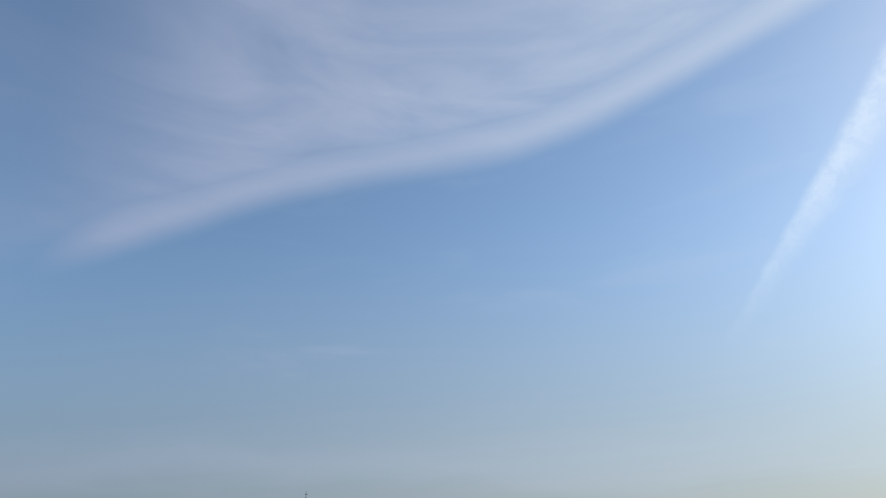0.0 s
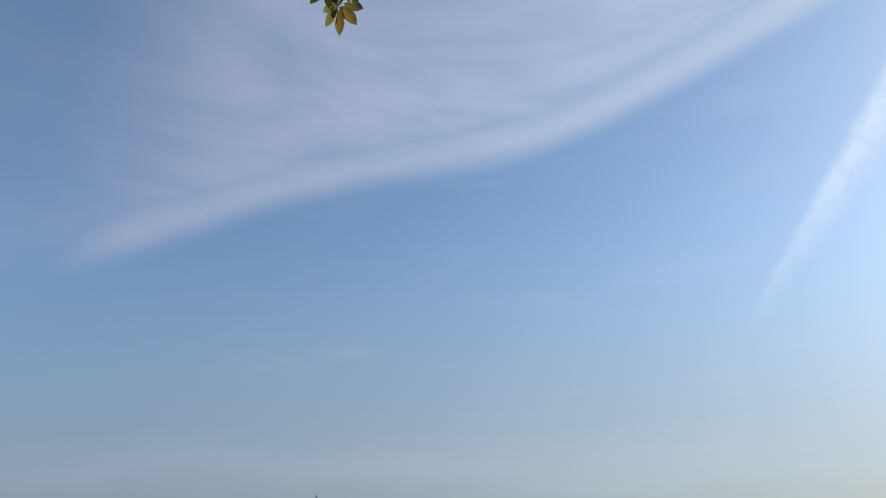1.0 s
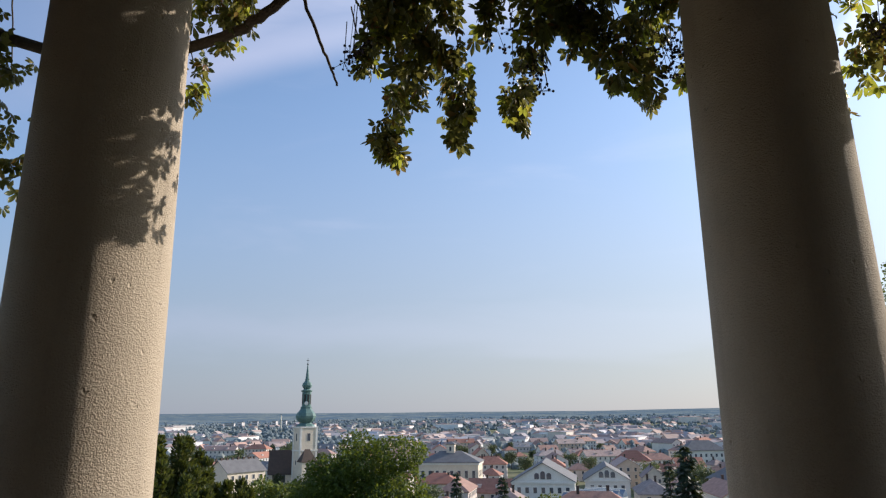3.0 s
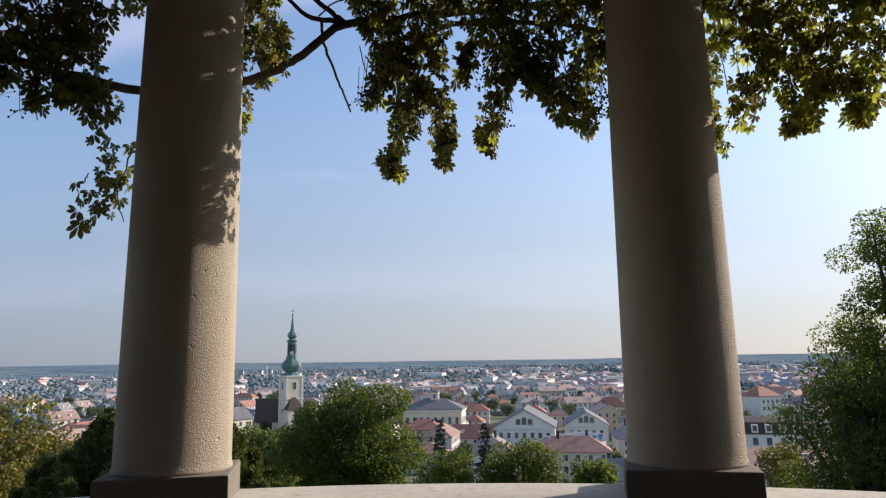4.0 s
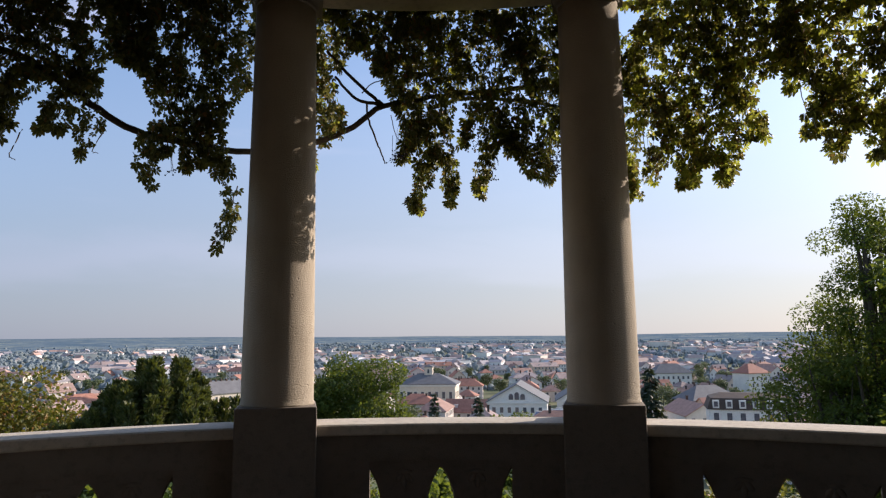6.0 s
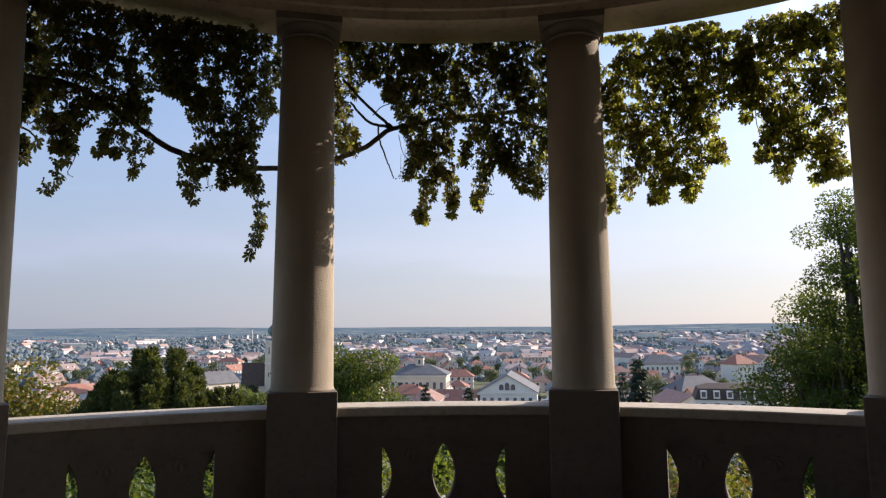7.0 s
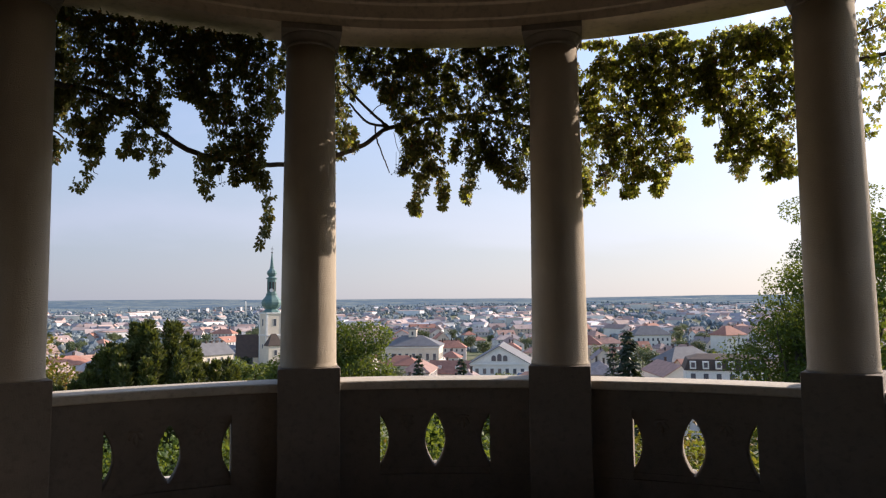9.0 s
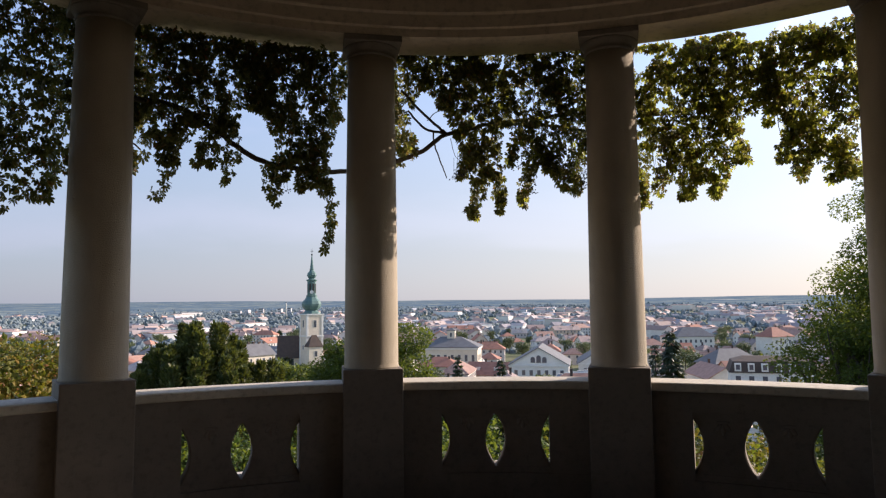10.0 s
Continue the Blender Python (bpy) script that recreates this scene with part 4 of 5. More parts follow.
def gable_roof(bm, w, d, h, r, over=0.5):
    """A gabled roof of some thickness, ridge along x."""
    x, y = w / 2 + over, d / 2 + over
    drop = over * r / (d / 2)
    lo = [(-x, -y, h - drop), (x, -y, h - drop), (x, 0, h + r), (-x, 0, h + r), (-x, y, h - drop), (x, y, h - drop)]
    v = [bm.verts.new(p) for p in lo] + [bm.verts.new((p[0], p[1], p[2] + 0.28)) for p in lo]
    for f in ((0, 1, 2, 3), (3, 2, 5, 4), (6, 9, 8, 7), (9, 10, 11, 8), (0, 6, 7, 1), (5, 11, 10, 4), (1, 7, 8, 2), (2, 8, 11, 5), (4, 10, 9, 3), (3, 9, 6, 0)):
        bm.faces.new([v[i] for i in f])
    return bm


def hip_roof(bm, w, d, h, r, over=0.5):
    """A hipped roof with a low eaves edge, ridge along x."""
    x, y, k = w / 2 + over, d / 2 + over, max(w / 2 - d / 2, 0.2)
    low = [bm.verts.new(p) for p in ((-x, -y, h), (x, -y, h), (x, y, h), (-x, y, h))]
    up = [bm.verts.new((p.co.x, p.co.y, h + 0.3)) for p in low]
    a, b = bm.verts.new((-k, 0, h + r)), bm.verts.new((k, 0, h + r))
    bm.faces.new(low[::-1])
    for i in range(4):
        j = (i + 1) % 4
        bm.faces.new((low[i], low[j], up[j], up[i]))
    bm.faces.new((up[0], up[1], b, a))
    bm.faces.new((up[1], up[2], b))
    bm.faces.new((up[2], up[3], a, b))
    bm.faces.new((up[3], up[0], a))
    return bm


def gable_walls(bm, w, d, h, r, base=-6.0):
    """Walls that close the gable ends too."""
    x, y = w / 2, d / 2
    pts = [(-x, -y, base), (x, -y, base), (x, y, base), (-x, y, base), (-x, -y, h), (x, -y, h), (x, y, h), (-x, y, h), (-x, 0, h + r), (x, 0, h + r)]
    v = [bm.verts.new(p) for p in pts]
    for f in ((0, 1, 5, 4), (2, 3, 7, 6), (1, 2, 6, 9, 5), (3, 0, 4, 8, 7), (3, 2, 1, 0), (4, 5, 9, 8), (7, 8, 9, 6)):
        bm.faces.new([v[i] for i in f])
    return bm


PANES = {}


def recessed(w, h, name):
    """A raised frame with a set-back inner face, one connected body facing -y."""
    bm = box(bmesh.new(), -w / 2 - 0.14, w / 2 + 0.14, -0.10, 0.05, -h / 2 - 0.14, h / 2 + 0.14)
    bm.faces.ensure_lookup_table()
    front = min(bm.faces, key=lambda f: f.calc_center_median().y)
    bmesh.ops.inset_individual(bm, faces=[front], thickness=0.14)
    made = bmesh.ops.extrude_face_region(bm, geom=[front])
    inner = [f for f in made["geom"] if isinstance(f, bmesh.types.BMFace)][0]
    bmesh.ops.translate(bm, verts=inner.verts, vec=(0, 0.07, 0))
    bmesh.ops.delete(bm, geom=[front], context="FACES_ONLY")
    inner.material_index = 1
    me = finish(bm, name, M_WHITE)
    me.materials.append(M_PANE)
    return me


def window_mesh(w, h):
    """A frame, and the pane that stands in it."""
    key = (round(w, 2), round(h, 2))
    if key not in PANES:
        pane = finish(box(bmesh.new(), -w / 2, w / 2, -0.06, -0.04, -h / 2, h / 2), "pane", M_PANE)
        PANES[key] = (recessed(w, h, "window"), pane)
    return PANES[key]


WHOLE = {}


def plain_window(parent, x, y, z, w, h, face):
    """A window of an ordinary house: frame and dark pane in one mesh."""
    key = (round(w, 2), round(h, 2))
    if key not in WHOLE:
        WHOLE[key] = recessed(w, h, "window")
    ob = part("window", WHOLE[key], None, parent)
    ob.matrix_local = pose(x, y, z, 0, 0, face)


def window_on(parent, x, y, z, w, h, face):
    fm, pm = window_mesh(w, h)
    ob = part("window", fm, None, parent)
    ob.matrix_local = pose(x, y, z, 0, 0, face)
    part("pane", pm, None, ob)


def windows_round(parent, w, d, h, storeys, step=3.2, faces=(0, 90, -90), base=0.0, size=(1.1, 1.6)):
    """Rows of windows on the front and the ends."""
    for face in faces:
        length, depth = (w, d) if face in (0, 180) else (d, w)
        n = max(1, int((length - 1.2) / step))
        for s in range(storeys):
            z = base + (h - base) * (s + 0.55) / storeys
            for i in range(n):
                t = (i - (n - 1) / 2) * (length / (n + 0.3))
                q = pose(0, 0, 0, 0, 0, face) @ Vector((t, -depth / 2 - 0.02, z))
                plain_window(parent, q.x, q.y, q.z, size[0], size[1], face)


def chimney_on(parent, x, y, z, tall=1.6):
    bm = box(bmesh.new(), x - 0.4, x + 0.4, y - 0.35, y + 0.35, z - 2.0, z + tall)
    box(bm, x - 0.5, x + 0.5, y - 0.45, y + 0.45, z + tall, z + tall + 0.2)
    part("chimney", bm, M_BROWN, parent)


def town_house(m, w, d, h, r, hip, storeys, label, seed):
    rng = np.random.default_rng(seed)
    house = thing("town_house", m, label, "house", "houses of the town")
    if hip:
        part("wall", box(bmesh.new(), -w / 2, w / 2, -d / 2, d / 2, -6, h), M_WALL, house)
        roof = part("roof", hip_roof(bmesh.new(), w, d, h, r), M_ROOF, house)
    else:
        part("wall", gable_walls(bmesh.new(), w, d, h, r), M_WALL, house)
        roof = part("roof", gable_roof(bmesh.new(), w, d, h + 0.02, r), M_ROOF, house)
    windows_round(house, w, d, h, storeys, 3.4, (0, 90, -90))
    for _ in range(rng.integers(1, 3)):
        chimney_on(roof, rng.uniform(-0.3, 0.3) * w, rng.uniform(-0.12, 0.12) * d, h + r, 1.3)
    if not hip and w > 13:
        for x in (-w * 0.22, w * 0.22):
            bm = box(bmesh.new(), x - 0.8, x + 0.8, -d * 0.36, -d * 0.1, h + 0.2, h + r * 0.62)
            part("dormer", bm, M_WALL, roof)
    return house


def build_houses():
    plans = [(13, 9.5, 6.2, 4.0, False, 2), (17, 10.5, 7.2, 4.6, False, 2), (11, 10, 6.0, 3.6, True, 2), (22, 11, 9.3, 4.2, True, 3), (15, 9, 5.2, 4.4, False, 1), (27, 12, 10.2, 3.6, False, 3)]
    rng = np.random.default_rng(77)
    firsts, spots = [], []
    # keep the landmarks' ground and the near slope free
    clear = [(-15, 365, 46), (-2.1, 322, 30), (5.5, 262, 26), (9.5, 238, 22), (22.5, 225, 32), (-19.5, 322, 26), (-4, 285, 20), (24.4, 470, 22), (18.2, 520, 26), (12.8, 430, 22), (21.0, 330, 24), (10.5, 290, 18), (-15.5, 260, 42), (-16.5, 215, 36), (-14.0, 300, 34)]
    tries = 0
    while len(spots) < 190 and tries < 9000:
        tries += 1
        az = rng.uniform(-37, 37)
        dist = 175 + 560 * rng.random() ** 1.25
        p = bearing(az, dist)
        if any((p - bearing(a, q)).length < k for a, q, k in clear):
            continue
        if dist < 215 and az < -1:
            continue
        # the far side of the church is mostly wooded
        if az < -14 and dist > 380 and rng.random() < 0.65:
            continue
        if any(math.hypot(p.x - q.x, p.y - q.y) < 17 + 0.004 * dist for q in spots):
            continue
        spots.append(p)
    for i, p in enumerate(spots):
        k = i % len(plans)
        street = 18 * math.sin(p.x * 0.008) + 14 * math.cos(p.y * 0.01)
        turn = street + (90 if rng.random() < 0.4 else 0) + rng.uniform(-8, 8)
        m = Matrix.Translation(p) @ pose(0, 0, 0, 0, 0, turn)
        if i < len(plans):
            w, d, h, r, hip, st = plans[k]
            firsts.append(town_house(m, w, d, h, r, hip, st, ("plastered town house with a hipped tiled roof" if hip else "plastered town house with a steep tiled roof"), 100 + i))
        else:
            copy_thing(firsts[k], m)
    return spots


HOUSES = build_houses()


def build_town_trees():
    rng = np.random.default_rng(9)
    firsts = []
    for s, (h, sp) in enumerate(((11, 4.2), (14, 5.0), (9, 3.8))):
        firsts.append(broad_tree("town_tree", placed(-24 + 20 * s, 240), h, sp, 2.0, 900, 1.0, M_TOWNTREE, 60 + s, "green tree among the town's houses", 16, group="trees of the town"))
    n = 0
    for _ in range(4000):
        if n >= 230:
            break
        az = rng.uniform(-37, 37) if n % 3 else rng.uniform(-37, -12)
        p = bearing(az, 130 + 600 * rng.random() ** 0.9)
        if any(math.hypot(p.x - q.x, p.y - q.y) < 11 for q in HOUSES):
            continue
        if math.hypot(p.x - CX, p.y - CY) < 215 and -12 < math.degrees(math.atan2(p.x, p.y + 4)) < 14 and rng.random() < 0.6:
            continue
        copy_thing(firsts[n % 3], Matrix.Translation(p) @ pose(0, 0, 0, 0, 0, rng.uniform(0, 360)))
        n += 1


build_town_trees()


def build_far_town():
    """House blocks and tree clumps far out on the plain, too small to tell apart."""
    rng = np.random.default_rng(3)
    walls, wf, roofs, rf = [], [], [], []
    n = 0
    while n < 1000:
        az, dist = rng.uniform(-42, 42), 720 + 1100 * rng.random() ** 1.5
        if rng.random() < 0.25 + 0.6 * (math.sin(az * 0.35 + dist * 0.004) < -0.4):
            continue
        if az < -9 and rng.random() < 0.6:
            continue
        p = bearing(az, dist)
        big = rng.random() < 0.10
        w, d, h = (rng.uniform(28, 60), rng.uniform(14, 25), rng.uniform(7, 12)) if big else (rng.uniform(10, 20), rng.uniform(8, 12), rng.uniform(5, 8))
        r = 1.0 if big else rng.uniform(3, 4.8)
        t = rng.uniform(0, math.pi)
        c, s = math.cos(t), math.sin(t)
        base, top = len(walls), len(roofs)
        for z in (-3, h):
            for x, y in ((-1, -1), (1, -1), (1, 1), (-1, 1)):
                walls.append((p.x + c * x * w / 2 - s * y * d / 2, p.y + s * x * w / 2 + c * y * d / 2, p.z + z))
        wf += [(base + i, base + (i + 1) % 4, base + 4 + (i + 1) % 4, base + 4 + i) for i in range(4)]
        k = 0.5
        for x, y, z in ((-1, -1, h), (1, -1, h), (1, 1, h), (-1, 1, h), (-1, 0, h + r), (1, 0, h + r)):
            X, Y = x * (w / 2 + k), y * (d / 2 + k)
            roofs.append((p.x + c * X - s * Y, p.y + s * X + c * Y, p.z + z))
        rf += [(top, top + 1, top + 5, top + 4), (top + 2, top + 3, top + 4, top + 5), (top + 1, top + 2, top + 5), (top + 3, top, top + 4)]
        n += 1
    town = thing("far_town", Matrix.Identity(4), "distant houses, hazed pale, with red and grey roofs on the plain", "town", kind="stuff")
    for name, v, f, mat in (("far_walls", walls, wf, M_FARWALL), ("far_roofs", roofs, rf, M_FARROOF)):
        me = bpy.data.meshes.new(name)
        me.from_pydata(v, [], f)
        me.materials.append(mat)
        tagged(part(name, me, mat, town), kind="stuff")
    # tree clumps: bumpy low mounds of leaf sprays
    places, sizes = [], []
    for i in range(6600):
        az = rng.uniform(-42, 42) if i % 4 else rng.uniform(-42, -9)
        dist = 520 + 1900 * rng.random() ** 0.85
        p = bearing(az, dist)
        k = rng.uniform(3.2, 6.6)
        for _ in range(5):
            places.append((p.x + rng.normal(0, k * 0.7), p.y + rng.normal(0, k * 0.7), p.z + abs(rng.normal(0.35, 0.35)) * k))
            sizes.append(k * rng.uniform(0.45, 0.8))
    ico = bmesh.new()
    bmesh.ops.create_icosphere(ico, subdivisions=1, radius=1.0)
    for v in ico.verts:
        v.co *= 0.75 + 0.5 * noise.random()
    ico.verts.index_update()
    tv = np.array([v.co[:] for v in ico.verts])
    tf = [tuple(v.index for v in f.verts) for f in ico.faces]
    ico.free()
    n = len(places)
    t = rng.uniform(0, 2 * math.pi, n)
    turns = np.zeros((n, 3, 3))
    turns[:, 0, 0], turns[:, 0, 1], turns[:, 1, 0], turns[:, 1, 1], turns[:, 2, 2] = np.cos(t), -np.sin(t), np.sin(t), np.cos(t), rng.uniform(0.7, 1.2, n)
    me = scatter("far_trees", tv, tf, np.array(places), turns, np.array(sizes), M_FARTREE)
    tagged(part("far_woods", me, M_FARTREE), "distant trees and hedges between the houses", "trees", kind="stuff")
    # tall slab blocks at the town's rim
    first = None
    for az, dist, w, h, turn in ((-20.6, 1700, 22, 13, 10), (-19.7, 1730, 11, 15, -8), (-18.6, 1760, 14, 17, 12), (-17.0, 1690, 10, 17, 0), (-16.2, 1800, 10, 16, 5), (-28.5, 1550, 22, 10, 8), (24.0, 1600, 30, 11, 4)):
        blk = thing("apartment_block", placed(az, dist, turn), "distant white slab of flats", "building", "apartment blocks")
        part("wall", box(bmesh.new(), -w / 2, w / 2, -7, 7, -3, h), M_FLATS, blk)
        part("roof", box(bmesh.new(), -w / 2 - 0.4, w / 2 + 0.4, -7.4, 7.4, h, h + 0.8), M_SLATE, blk)
        for z in range(4, int(h) - 1, 5):
            part("window_band", box(bmesh.new(), -w / 2 + 2, w / 2 - 2, -7.15, -7.0, z, z + 1.8), M_PANE, blk)


build_far_town()


def build_smokestack():
    stack = thing("smokestack", placed(-16.5, 1450), "distant slender concrete smokestack among the flats", "chimney")
    part("shaft", lathe([(1.9, -3), (1.1, 33.0), (1.1, 34.0)], 16), M_WHITE, stack, smooth=True)
    part("rim", lathe([(1.0, 33.6), (1.5, 33.7), (1.5, 34.4), (0.9, 34.5)], 16), M_IRON, stack)


build_smokestack()

# ---------------------------------------------------------------- landmarks


def build_church():
    az, dist = -14.35, 371
    x, y = bearing(az, dist).x, bearing(az, dist).y
    church = thing("church", Matrix.Translation((x, y, 0)) @ pose(0, 0, 0, 0, 0, 38), "cream baroque church with a green copper onion spire", "church")
    g0 = -36.0
    bm = box(bmesh.new(), -4.6, 4.6, -4.6, 4.6, g0, -1.4, 0.15)
    tower = part("tower", bm, M_CREAM, church)
    for z in (-13.5, -2.0):
        part("cornice", box(bmesh.new(), -5.0, 5.0, -5.0, 5.0, z, z + 0.7, 0.1), M_WHITE, tower)
    for face in (0, 90, 180, 270):
        for z, w, h in ((-6.5, 1.6, 3.6), (-19.0, 1.2, 2.2)):
            q = pose(0, 0, 0, 0, 0, face) @ Vector((0, -4.62, z))
            window_on(tower, q.x, q.y, q.z, w, h, face)
        bm = bmesh.new()
        for s in (-4.2, 4.2):
            q0 = pose(0, 0, 0, 0, 0, face)
            for z0, z1 in ((g0, -13.6), (-12.7, -2.1)):
                made = box(bmesh.new(), s - 0.5, s + 0.5, -4.78, -4.5, z0, z1)
                made.transform(q0)
                me = bpy.data.meshes.new("tmp")
                made.to_mesh(me)
                made.free()
                bm.from_mesh(me)
                bpy.data.meshes.remove(me)
        part("pilaster", bm, M_WHITE, tower)
    # spire: skirt, onion, lantern, small onion, needle, cross
    part("onion_dome", lathe([(4.9, -1.3), (4.6, -0.6), (3.3, 0.2), (3.0, 0.6), (4.1, 1.4), (5.0, 2.8), (5.2, 4.0), (4.7, 5.4), (3.6, 6.6), (2.9, 7.6), (2.8, 8.2)], 8, 0.5), M_COPPER, church, "ribbed green copper onion dome")
    lantern = part("lantern", lathe([(2.9, 8.2), (2.9, 8.7), (2.35, 8.8), (2.35, 16.3), (2.8, 16.5), (2.9, 17.1), (2.2, 17.3)], 8, 0.5), M_COPPER, church)
    for k in range(8):
        a = 45.0 * k
        q = pose(0, 0, 0, 0, 0, a) @ Vector((0, -2.19, 12.6))
        ob = part("louvre", box(bmesh.new(), -0.55, 0.55, -0.12, 0.05, -2.6, 2.4, 0.05), M_IRON, lantern)
        ob.matrix_local = pose(q.x, q.y, q.z, 0, 0, a)
    ob = part("clock_face", lathe([(0.95, 0.0), (1.0, 0.05), (1.0, 0.22), (0.9, 0.26)], 24), M_WHITE, lantern)
    ob.matrix_local = pose(0, 0, 0, 0, 0, -38 + 14) @ pose(0, -2.3, 10.4, 90, 0, 0)
    part("small_dome", lathe([(2.0, 17.3), (1.5, 17.8), (2.2, 18.6), (2.6, 19.6), (2.2, 20.8), (1.35, 21.7), (1.05, 22.4), (1.2, 22.7), (0.95, 23.0), (0.28, 29.6), (0.22, 30.4)], 8, 0.5), M_COPPER, church)
    bm = lathe([(0.1, 30.2), (0.45, 30.5), (0.45, 30.9), (0.1, 31.2), (0.09, 33.9), (0.02, 34.0)], 10)
    box(bm, -0.75, 0.75, -0.08, 0.08, 32.5, 32.75)
    part("cross", bm, M_IRON, church, "thin iron cross")
    # nave with its steep dark roof, and a lower chapel
    along = pose(0, 0, 0, 0, 0, -38 + 14) @ pose(-7.5, 10, 0)
    bm = gable_walls(bmesh.new(), 20, 14, -24.0, 10.5, -38)
    bm.transform(along)
    nave = part("nave_wall", bm, M_CREAM, church)
    bm = gable_roof(bmesh.new(), 20, 14, -24.0, 10.6, 0.7)
    bm.transform(along)
    part("nave_roof", bm, M_BROWN, church, "steep dark brown nave roof")
    for i in range(4):
        q = along @ Vector((-7.5 + 5 * i, -7.05, -27.0))
        window_on(nave, q.x, q.y, q.z, 1.4, 3.6, -24)
    bm = box(bmesh.new(), -5.5, 2.2, -9.8, -4.7, g0, -18.5, 0.1)
    chapel = part("chapel", bm, M_CREAM, church)
    bm = hip_roof(bmesh.new(), 7.7, 5.1, -18.5, 6.2, 0.4)
    bm.transform(pose(-1.65, -7.25, 0))
    part("chapel_roof", bm, M_BROWN, church)
    window_on(chapel, -1.65, -9.82, -22.0, 1.5, 2.6, 0)


def build_hall():
    az, dist = -2.1, 330
    p = bearing(az, dist)
    hall = thing("town_hall", Matrix.Translation((p.x, p.y, 0)) @ pose(0, 0, 0, 0, 0, -6), "cream public hall with a grey hipped roof and small cupola", "building")
    g0, eaves = -36.0, -17.6
    wall = part("wall", box(bmesh.new(), -13.6, 13.6, -9, 9, g0, eaves, 0.1), M_CREAM, hall)
    roof = part("roof", hip_roof(bmesh.new(), 27.2, 18, eaves, 4.9, 0.9), M_SLATE, hall)
    part("cornice", box(bmesh.new(), -14.1, 14.1, -9.5, 9.5, eaves - 0.9, eaves - 0.05), M_WHITE, hall)
    for k in range(8):
        for z, h in ((-22.5, 3.0), (-28.5, 2.6)):
            window_on(wall, -11.6 + 3.3 * k, -9.03, z, 1.3, h, 0)
    for k in range(4):
        for z in (-22.5, -28.5):
            window_on(wall, 13.62, -6.3 + 4.2 * k, z, 1.3, 2.6, 90)
    cup = part("cupola", box(bmesh.new(), -1.9, 1.9, -1.9, 1.9, -13.6, -9.9, 0.05), M_CREAM, hall)
    part("cupola_roof", lathe([(3.1, -9.9), (3.1, -9.6), (1.6, -9.0), (0.2, -8.4)], 4, 0.5), M_SLATE, cup)
    for f in (0, 90, -90):
        q = pose(0, 0, 0, 0, 0, f) @ Vector((0, -1.92, -11.8))
        window_on(cup, q.x, q.y, q.z, 0.9, 1.8, f)
    # a lower wing with a red roof in front
    p = bearing(-3.1, 292)
    wing = thing("town_house", Matrix.Translation((p.x, p.y, 0)) @ pose(0, 0, 0, 0, 0, -6), "cream house with a red hipped roof before the hall", "house")
    w = part("wall", box(bmesh.new(), -8.5, 8.5, -6, 6, g0, -23.6), M_CREAM, wing)
    r = part("roof", hip_roof(bmesh.new(), 17, 12, -23.6, 4.0, 0.7), M_TILE, wing)
    for k in range(6):
        window_on(w, -7 + 2.8 * k, -6.03, -26.4, 1.1, 1.8, 0)
    chimney_on(r, -3, 1, -20.5, 1.2)
    chimney_on(r, 4, -1, -20.8, 1.2)


def pediment_house(az, dist, width, apex, eaves, turn, mat, roofmat, label, arches):
    """A house that turns its gable to the hill."""
    p = bearing(az, dist)
    z1 = 1.45 + dist * math.tan(radians(apex))
    z0 = 1.45 + dist * math.tan(radians(eaves))
    house = thing("gabled_house", Matrix.Translation((p.x, p.y, 0)) @ pose(0, 0, 0, 0, 0, turn), label, "house")
    bm = gable_walls(bmesh.new(), 30, width, z0, z1 - z0, -38)
    bm.transform(pose(0, 15, 0, 0, 0, 90))
    wall = part("wall", bm, mat, house)
    bm = gable_roof(bmesh.new(), 30, width, z0, z1 - z0, 0.7)
    bm.transform(pose(0, 15, 0, 0, 0, 90))
    part("roof", bm, roofmat, house)
    part("cornice", box(bmesh.new(), -width / 2 - 0.3, width / 2 + 0.3, -0.45, 0.0, z0 - 0.7, z0 - 0.1), M_WHITE, wall)
    if arches:
        for x, h in ((-2.2, 2.2), (0, 2.8), (2.2, 2.2)):
            n = 9
            bm = bmesh.new()
            out = [(x - 0.85, -0.12, z0 + 0.8), (x + 0.85, -0.12, z0 + 0.8)]
            out += [(x + 0.85 * math.cos(math.pi * k / n), -0.12, z0 + 0.8 + h - 0.85 + 0.85 * math.sin(math.pi * k / n)) for k in range(n + 1)]
            f = bm.faces.new([bm.verts.new(q) for q in out])
            ext = bmesh.ops.extrude_face_region(bm, geom=[f])
            bmesh.ops.translate(bm, verts=[v for v in ext["geom"] if isinstance(v, bmesh.types.BMVert)], vec=(0, 0.2, 0))
            part("arched_window", bm, M_PANE, wall)
    n = int(width / 3)
    for k in range(n):
        for z in (z0 - 3.0, z0 - 6.6):
            window_on(wall, (k - (n - 1) / 2) * 2.9, -0.03, z, 1.2, 1.9, 0)
    return house


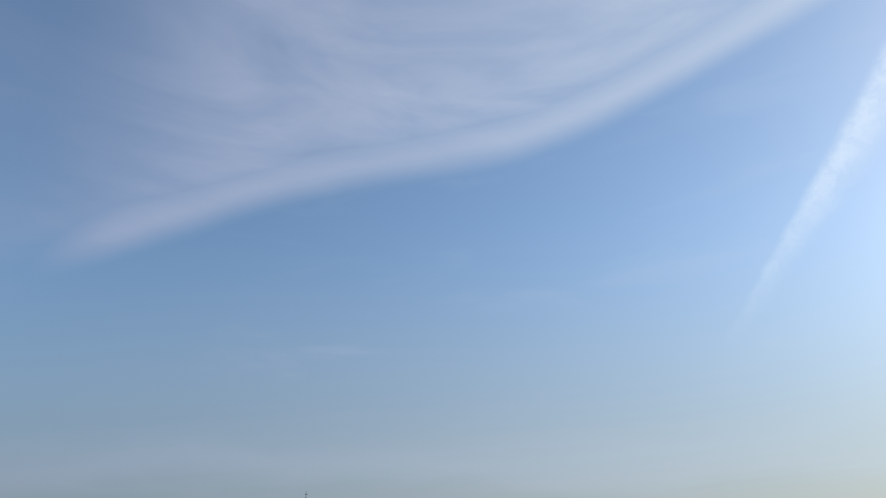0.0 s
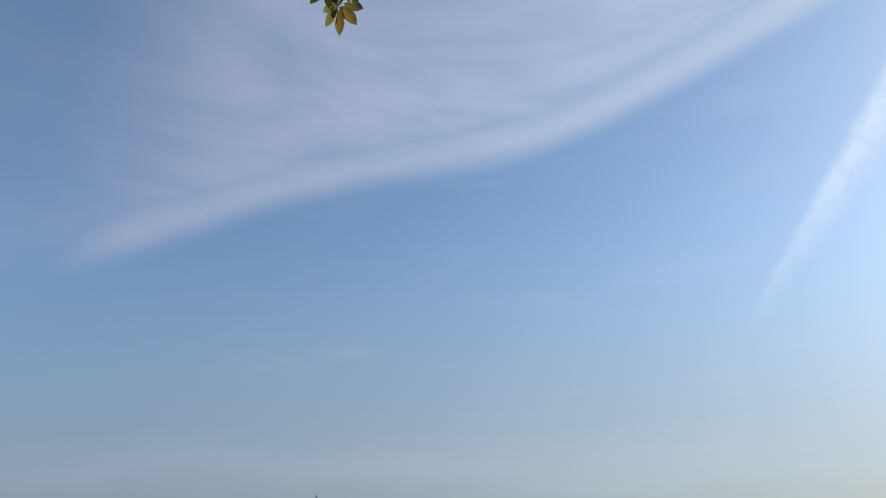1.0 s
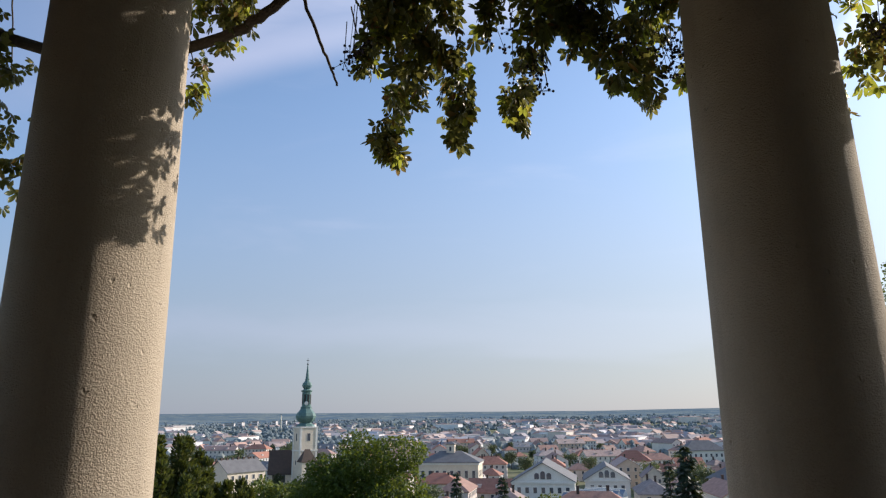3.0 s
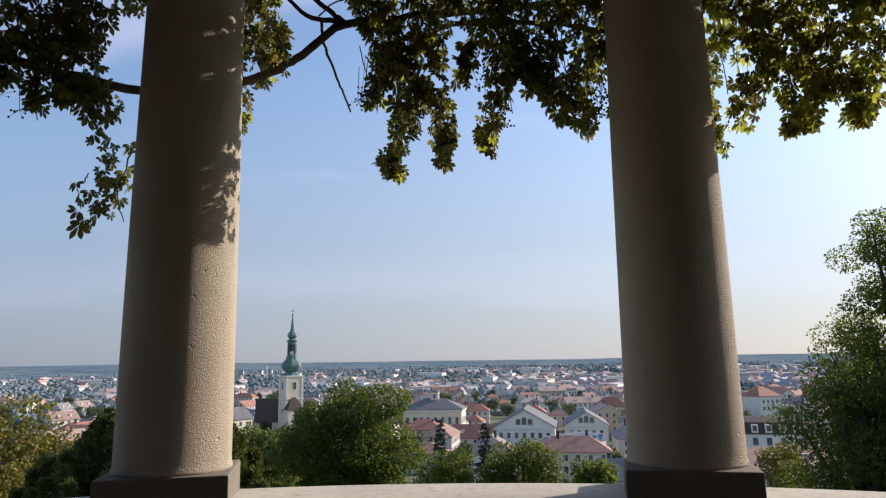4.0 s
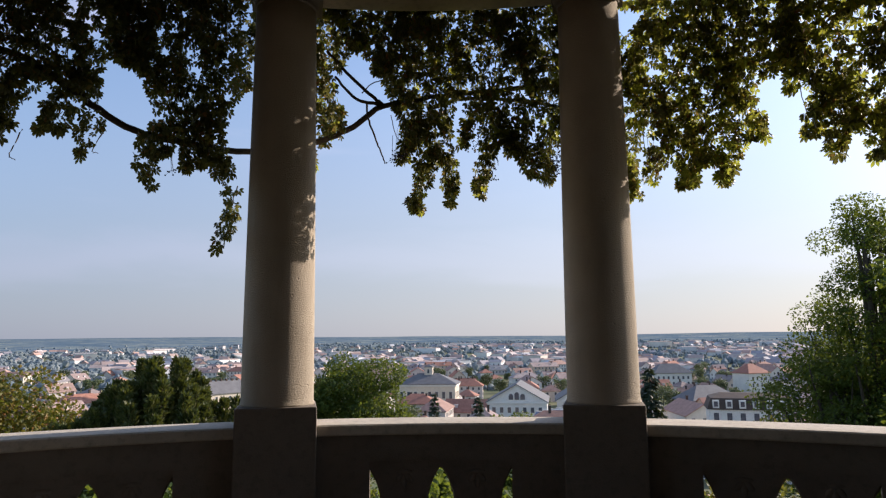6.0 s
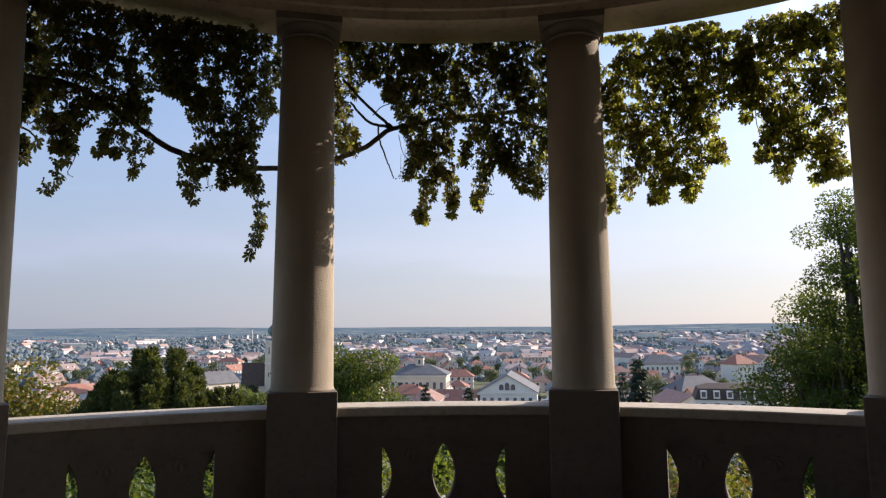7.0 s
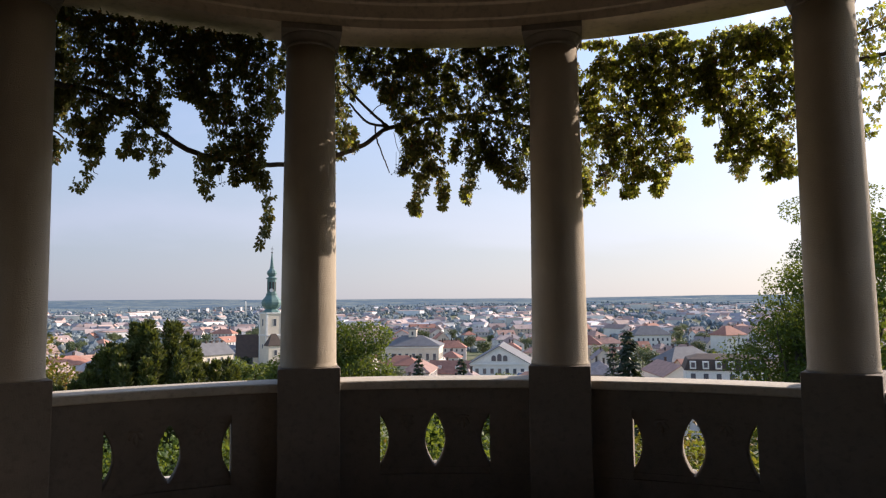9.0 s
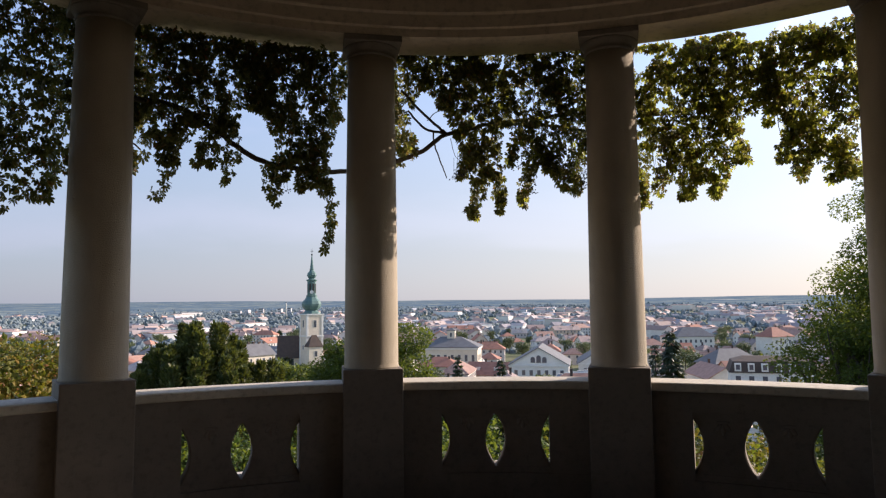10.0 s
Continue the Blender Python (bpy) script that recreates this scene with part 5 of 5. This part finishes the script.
def build_landmarks():
    pediment_house(5.5, 262, 22.5, -3.45, -4.85, -8, M_WHITE, M_SLATE, "white house with a wide pedimented gable", True)
    pediment_house(10.7, 285, 17, -3.7, -4.7, -8, M_WHITE, M_SLATE, "pale house with a grey gabled roof", True)
    # the long block with a mansard roof
    az, dist = 23.9, 225
    p = bearing(az, dist)
    blk = thing("mansard_building", Matrix.Translation((p.x, p.y, 0)) @ pose(0, 0, 0, 0, 0, -16), "long grey town building with a dormered mansard roof", "building")
    top = 1.45 + dist * math.tan(radians(-4.15))
    wall = part("wall", box(bmesh.new(), -11, 11, -7, 7, -38, top - 3.6, 0.05), M_WHITE, blk)
    bm = bmesh.new()
    lo = [bm.verts.new(q) for q in ((-11.5, -7.5, top - 3.6), (11.5, -7.5, top - 3.6), (11.5, 7.5, top - 3.6), (-11.5, 7.5, top - 3.6))]
    up = [bm.verts.new(q) for q in ((-10.3, -6.2, top - 0.4), (10.3, -6.2, top - 0.4), (10.3, 6.2, top - 0.4), (-10.3, 6.2, top - 0.4))]
    hi = [bm.verts.new(q) for q in ((-7, -1, top + 0.9), (7, -1, top + 0.9), (7, 1, top + 0.9), (-7, 1, top + 0.9))]
    for a, b in ((lo, up), (up, hi)):
        for i in range(4):
            bm.faces.new((a[i], a[(i + 1) % 4], b[(i + 1) % 4], b[i]))
    bm.faces.new(hi)
    bm.faces.new(lo[::-1])
    roof = part("mansard_roof", bm, M_BROWN, blk)
    for k in range(6):
        x = -9.0 + 3.6 * k
        d = part("dormer", box(bmesh.new(), x - 0.9, x + 0.9, -7.5, -5.8, top - 3.2, top - 0.9, 0.04), M_WHITE, roof)
        window_on(d, x, -7.52, top - 2.0, 1.0, 1.4, 0)
        for z in (top - 5.6, top - 9.0, top - 12.4):
            window_on(wall, x, -7.03, z, 1.3, 2.0, 0)
    # the long pale house with a stepped parapet
    az, dist = -19.6, 322
    p = bearing(az, dist)
    hs = thing("long_house", Matrix.Translation((p.x, p.y, 0)) @ pose(0, 0, 0, 0, 0, 58), "long cream house with a grey roof and chimney row", "house")
    ev = 1.45 + dist * math.tan(radians(-3.65))
    w = part("wall", gable_walls(bmesh.new(), 20, 13, 0, 4.6), M_CREAM, hs)
    w.matrix_local = Matrix.Translation((0, 0, ev))
    part("lower_wall", box(bmesh.new(), -9.98, 9.98, -6.48, 6.48, -38, ev - 5.9), M_CREAM, hs)
    r = part("roof", gable_roof(bmesh.new(), 20, 13, ev, 4.6, 0.6), M_SLATE, hs)
    for k in range(7):
        chimney_on(r, -8.7 + 2.9 * k, 0, ev + 4.6, 0.9)
    for k in range(5):
        for z in (-2.4, -5.0):
            window_on(w, -7.2 + 3.6 * k, -6.53, z, 1.1, 1.7, 0)
    # the saw-toothed glazed roof
    az, dist = 9.6, 236
    p = bearing(az, dist)
    zt = 1.45 + dist * math.tan(radians(-5.5))
    wk = thing("glazed_workshop", Matrix.Translation((p.x, p.y, 0)) @ pose(0, 0, 0, 0, 0, 52), "workshop with a blue-grey saw-toothed glazed roof", "building")
    part("wall", box(bmesh.new(), -11, 11, -6, 6, -38, zt - 2.2), M_WHITE, wk)
    for k in range(5):
        x = -8.8 + 4.4 * k
        bm = bmesh.new()
        q = [bm.verts.new(c) for c in ((x - 2.2, -6.2, zt - 2.2), (x + 2.2, -6.2, zt - 2.2), (x + 0.4, -6.2, zt), (x - 2.2, 6.2, zt - 2.2), (x + 2.2, 6.2, zt - 2.2), (x + 0.4, 6.2, zt))]
        for f in ((0, 1, 2), (5, 4, 3), (0, 2, 5, 3), (1, 4, 5, 2), (0, 3, 4, 1)):
            bm.faces.new([q[i] for i in f])
        part("roof_tooth", bm, M_GLASSROOF, wk)
        part("roof_ridge", box(bmesh.new(), x + 0.2, x + 0.6, -6.3, 6.3, zt - 0.05, zt + 0.2), M_WHITE, wk)
    # large roofs that stand over the rest of the town
    for az, dist, wide, deep, el, turn, mat, label in (
            (24.4, 470, 17, 13, -1.75, 24, M_TILE, "large pale house under a tall red tiled roof"),
            (18.2, 520, 27, 15, -1.75, 6, M_SLATE, "large pale house under a tall dark slate roof"),
            (12.8, 430, 20, 13, -2.5, -12, M_TILE, "large pale house under a steep red tiled roof"),
            (21.0, 330, 24, 14, -3.4, 18, M_SLATE, "large pale house under a broad grey roof")):
        p = bearing(az, dist)
        big = thing("large_house", Matrix.Translation((p.x, p.y, 0)) @ pose(0, 0, 0, 0, 0, turn), label, "house")
        zt = 1.45 + dist * math.tan(radians(el))
        rise = deep * 0.45
        w = part("wall", box(bmesh.new(), -wide / 2, wide / 2, -deep / 2, deep / 2, -38, zt - rise), M_WHITE, big)
        part("roof", hip_roof(bmesh.new(), wide, deep, zt - rise, rise, 0.9), mat, big)
        n = int(wide / 3.6)
        for k in range(n):
            for z in (zt - rise - 3, zt - rise - 7):
                window_on(w, (k - (n - 1) / 2) * 3.6, -deep / 2 - 0.03, z, 1.3, 2.0, 0)


build_church()
build_hall()
build_landmarks()
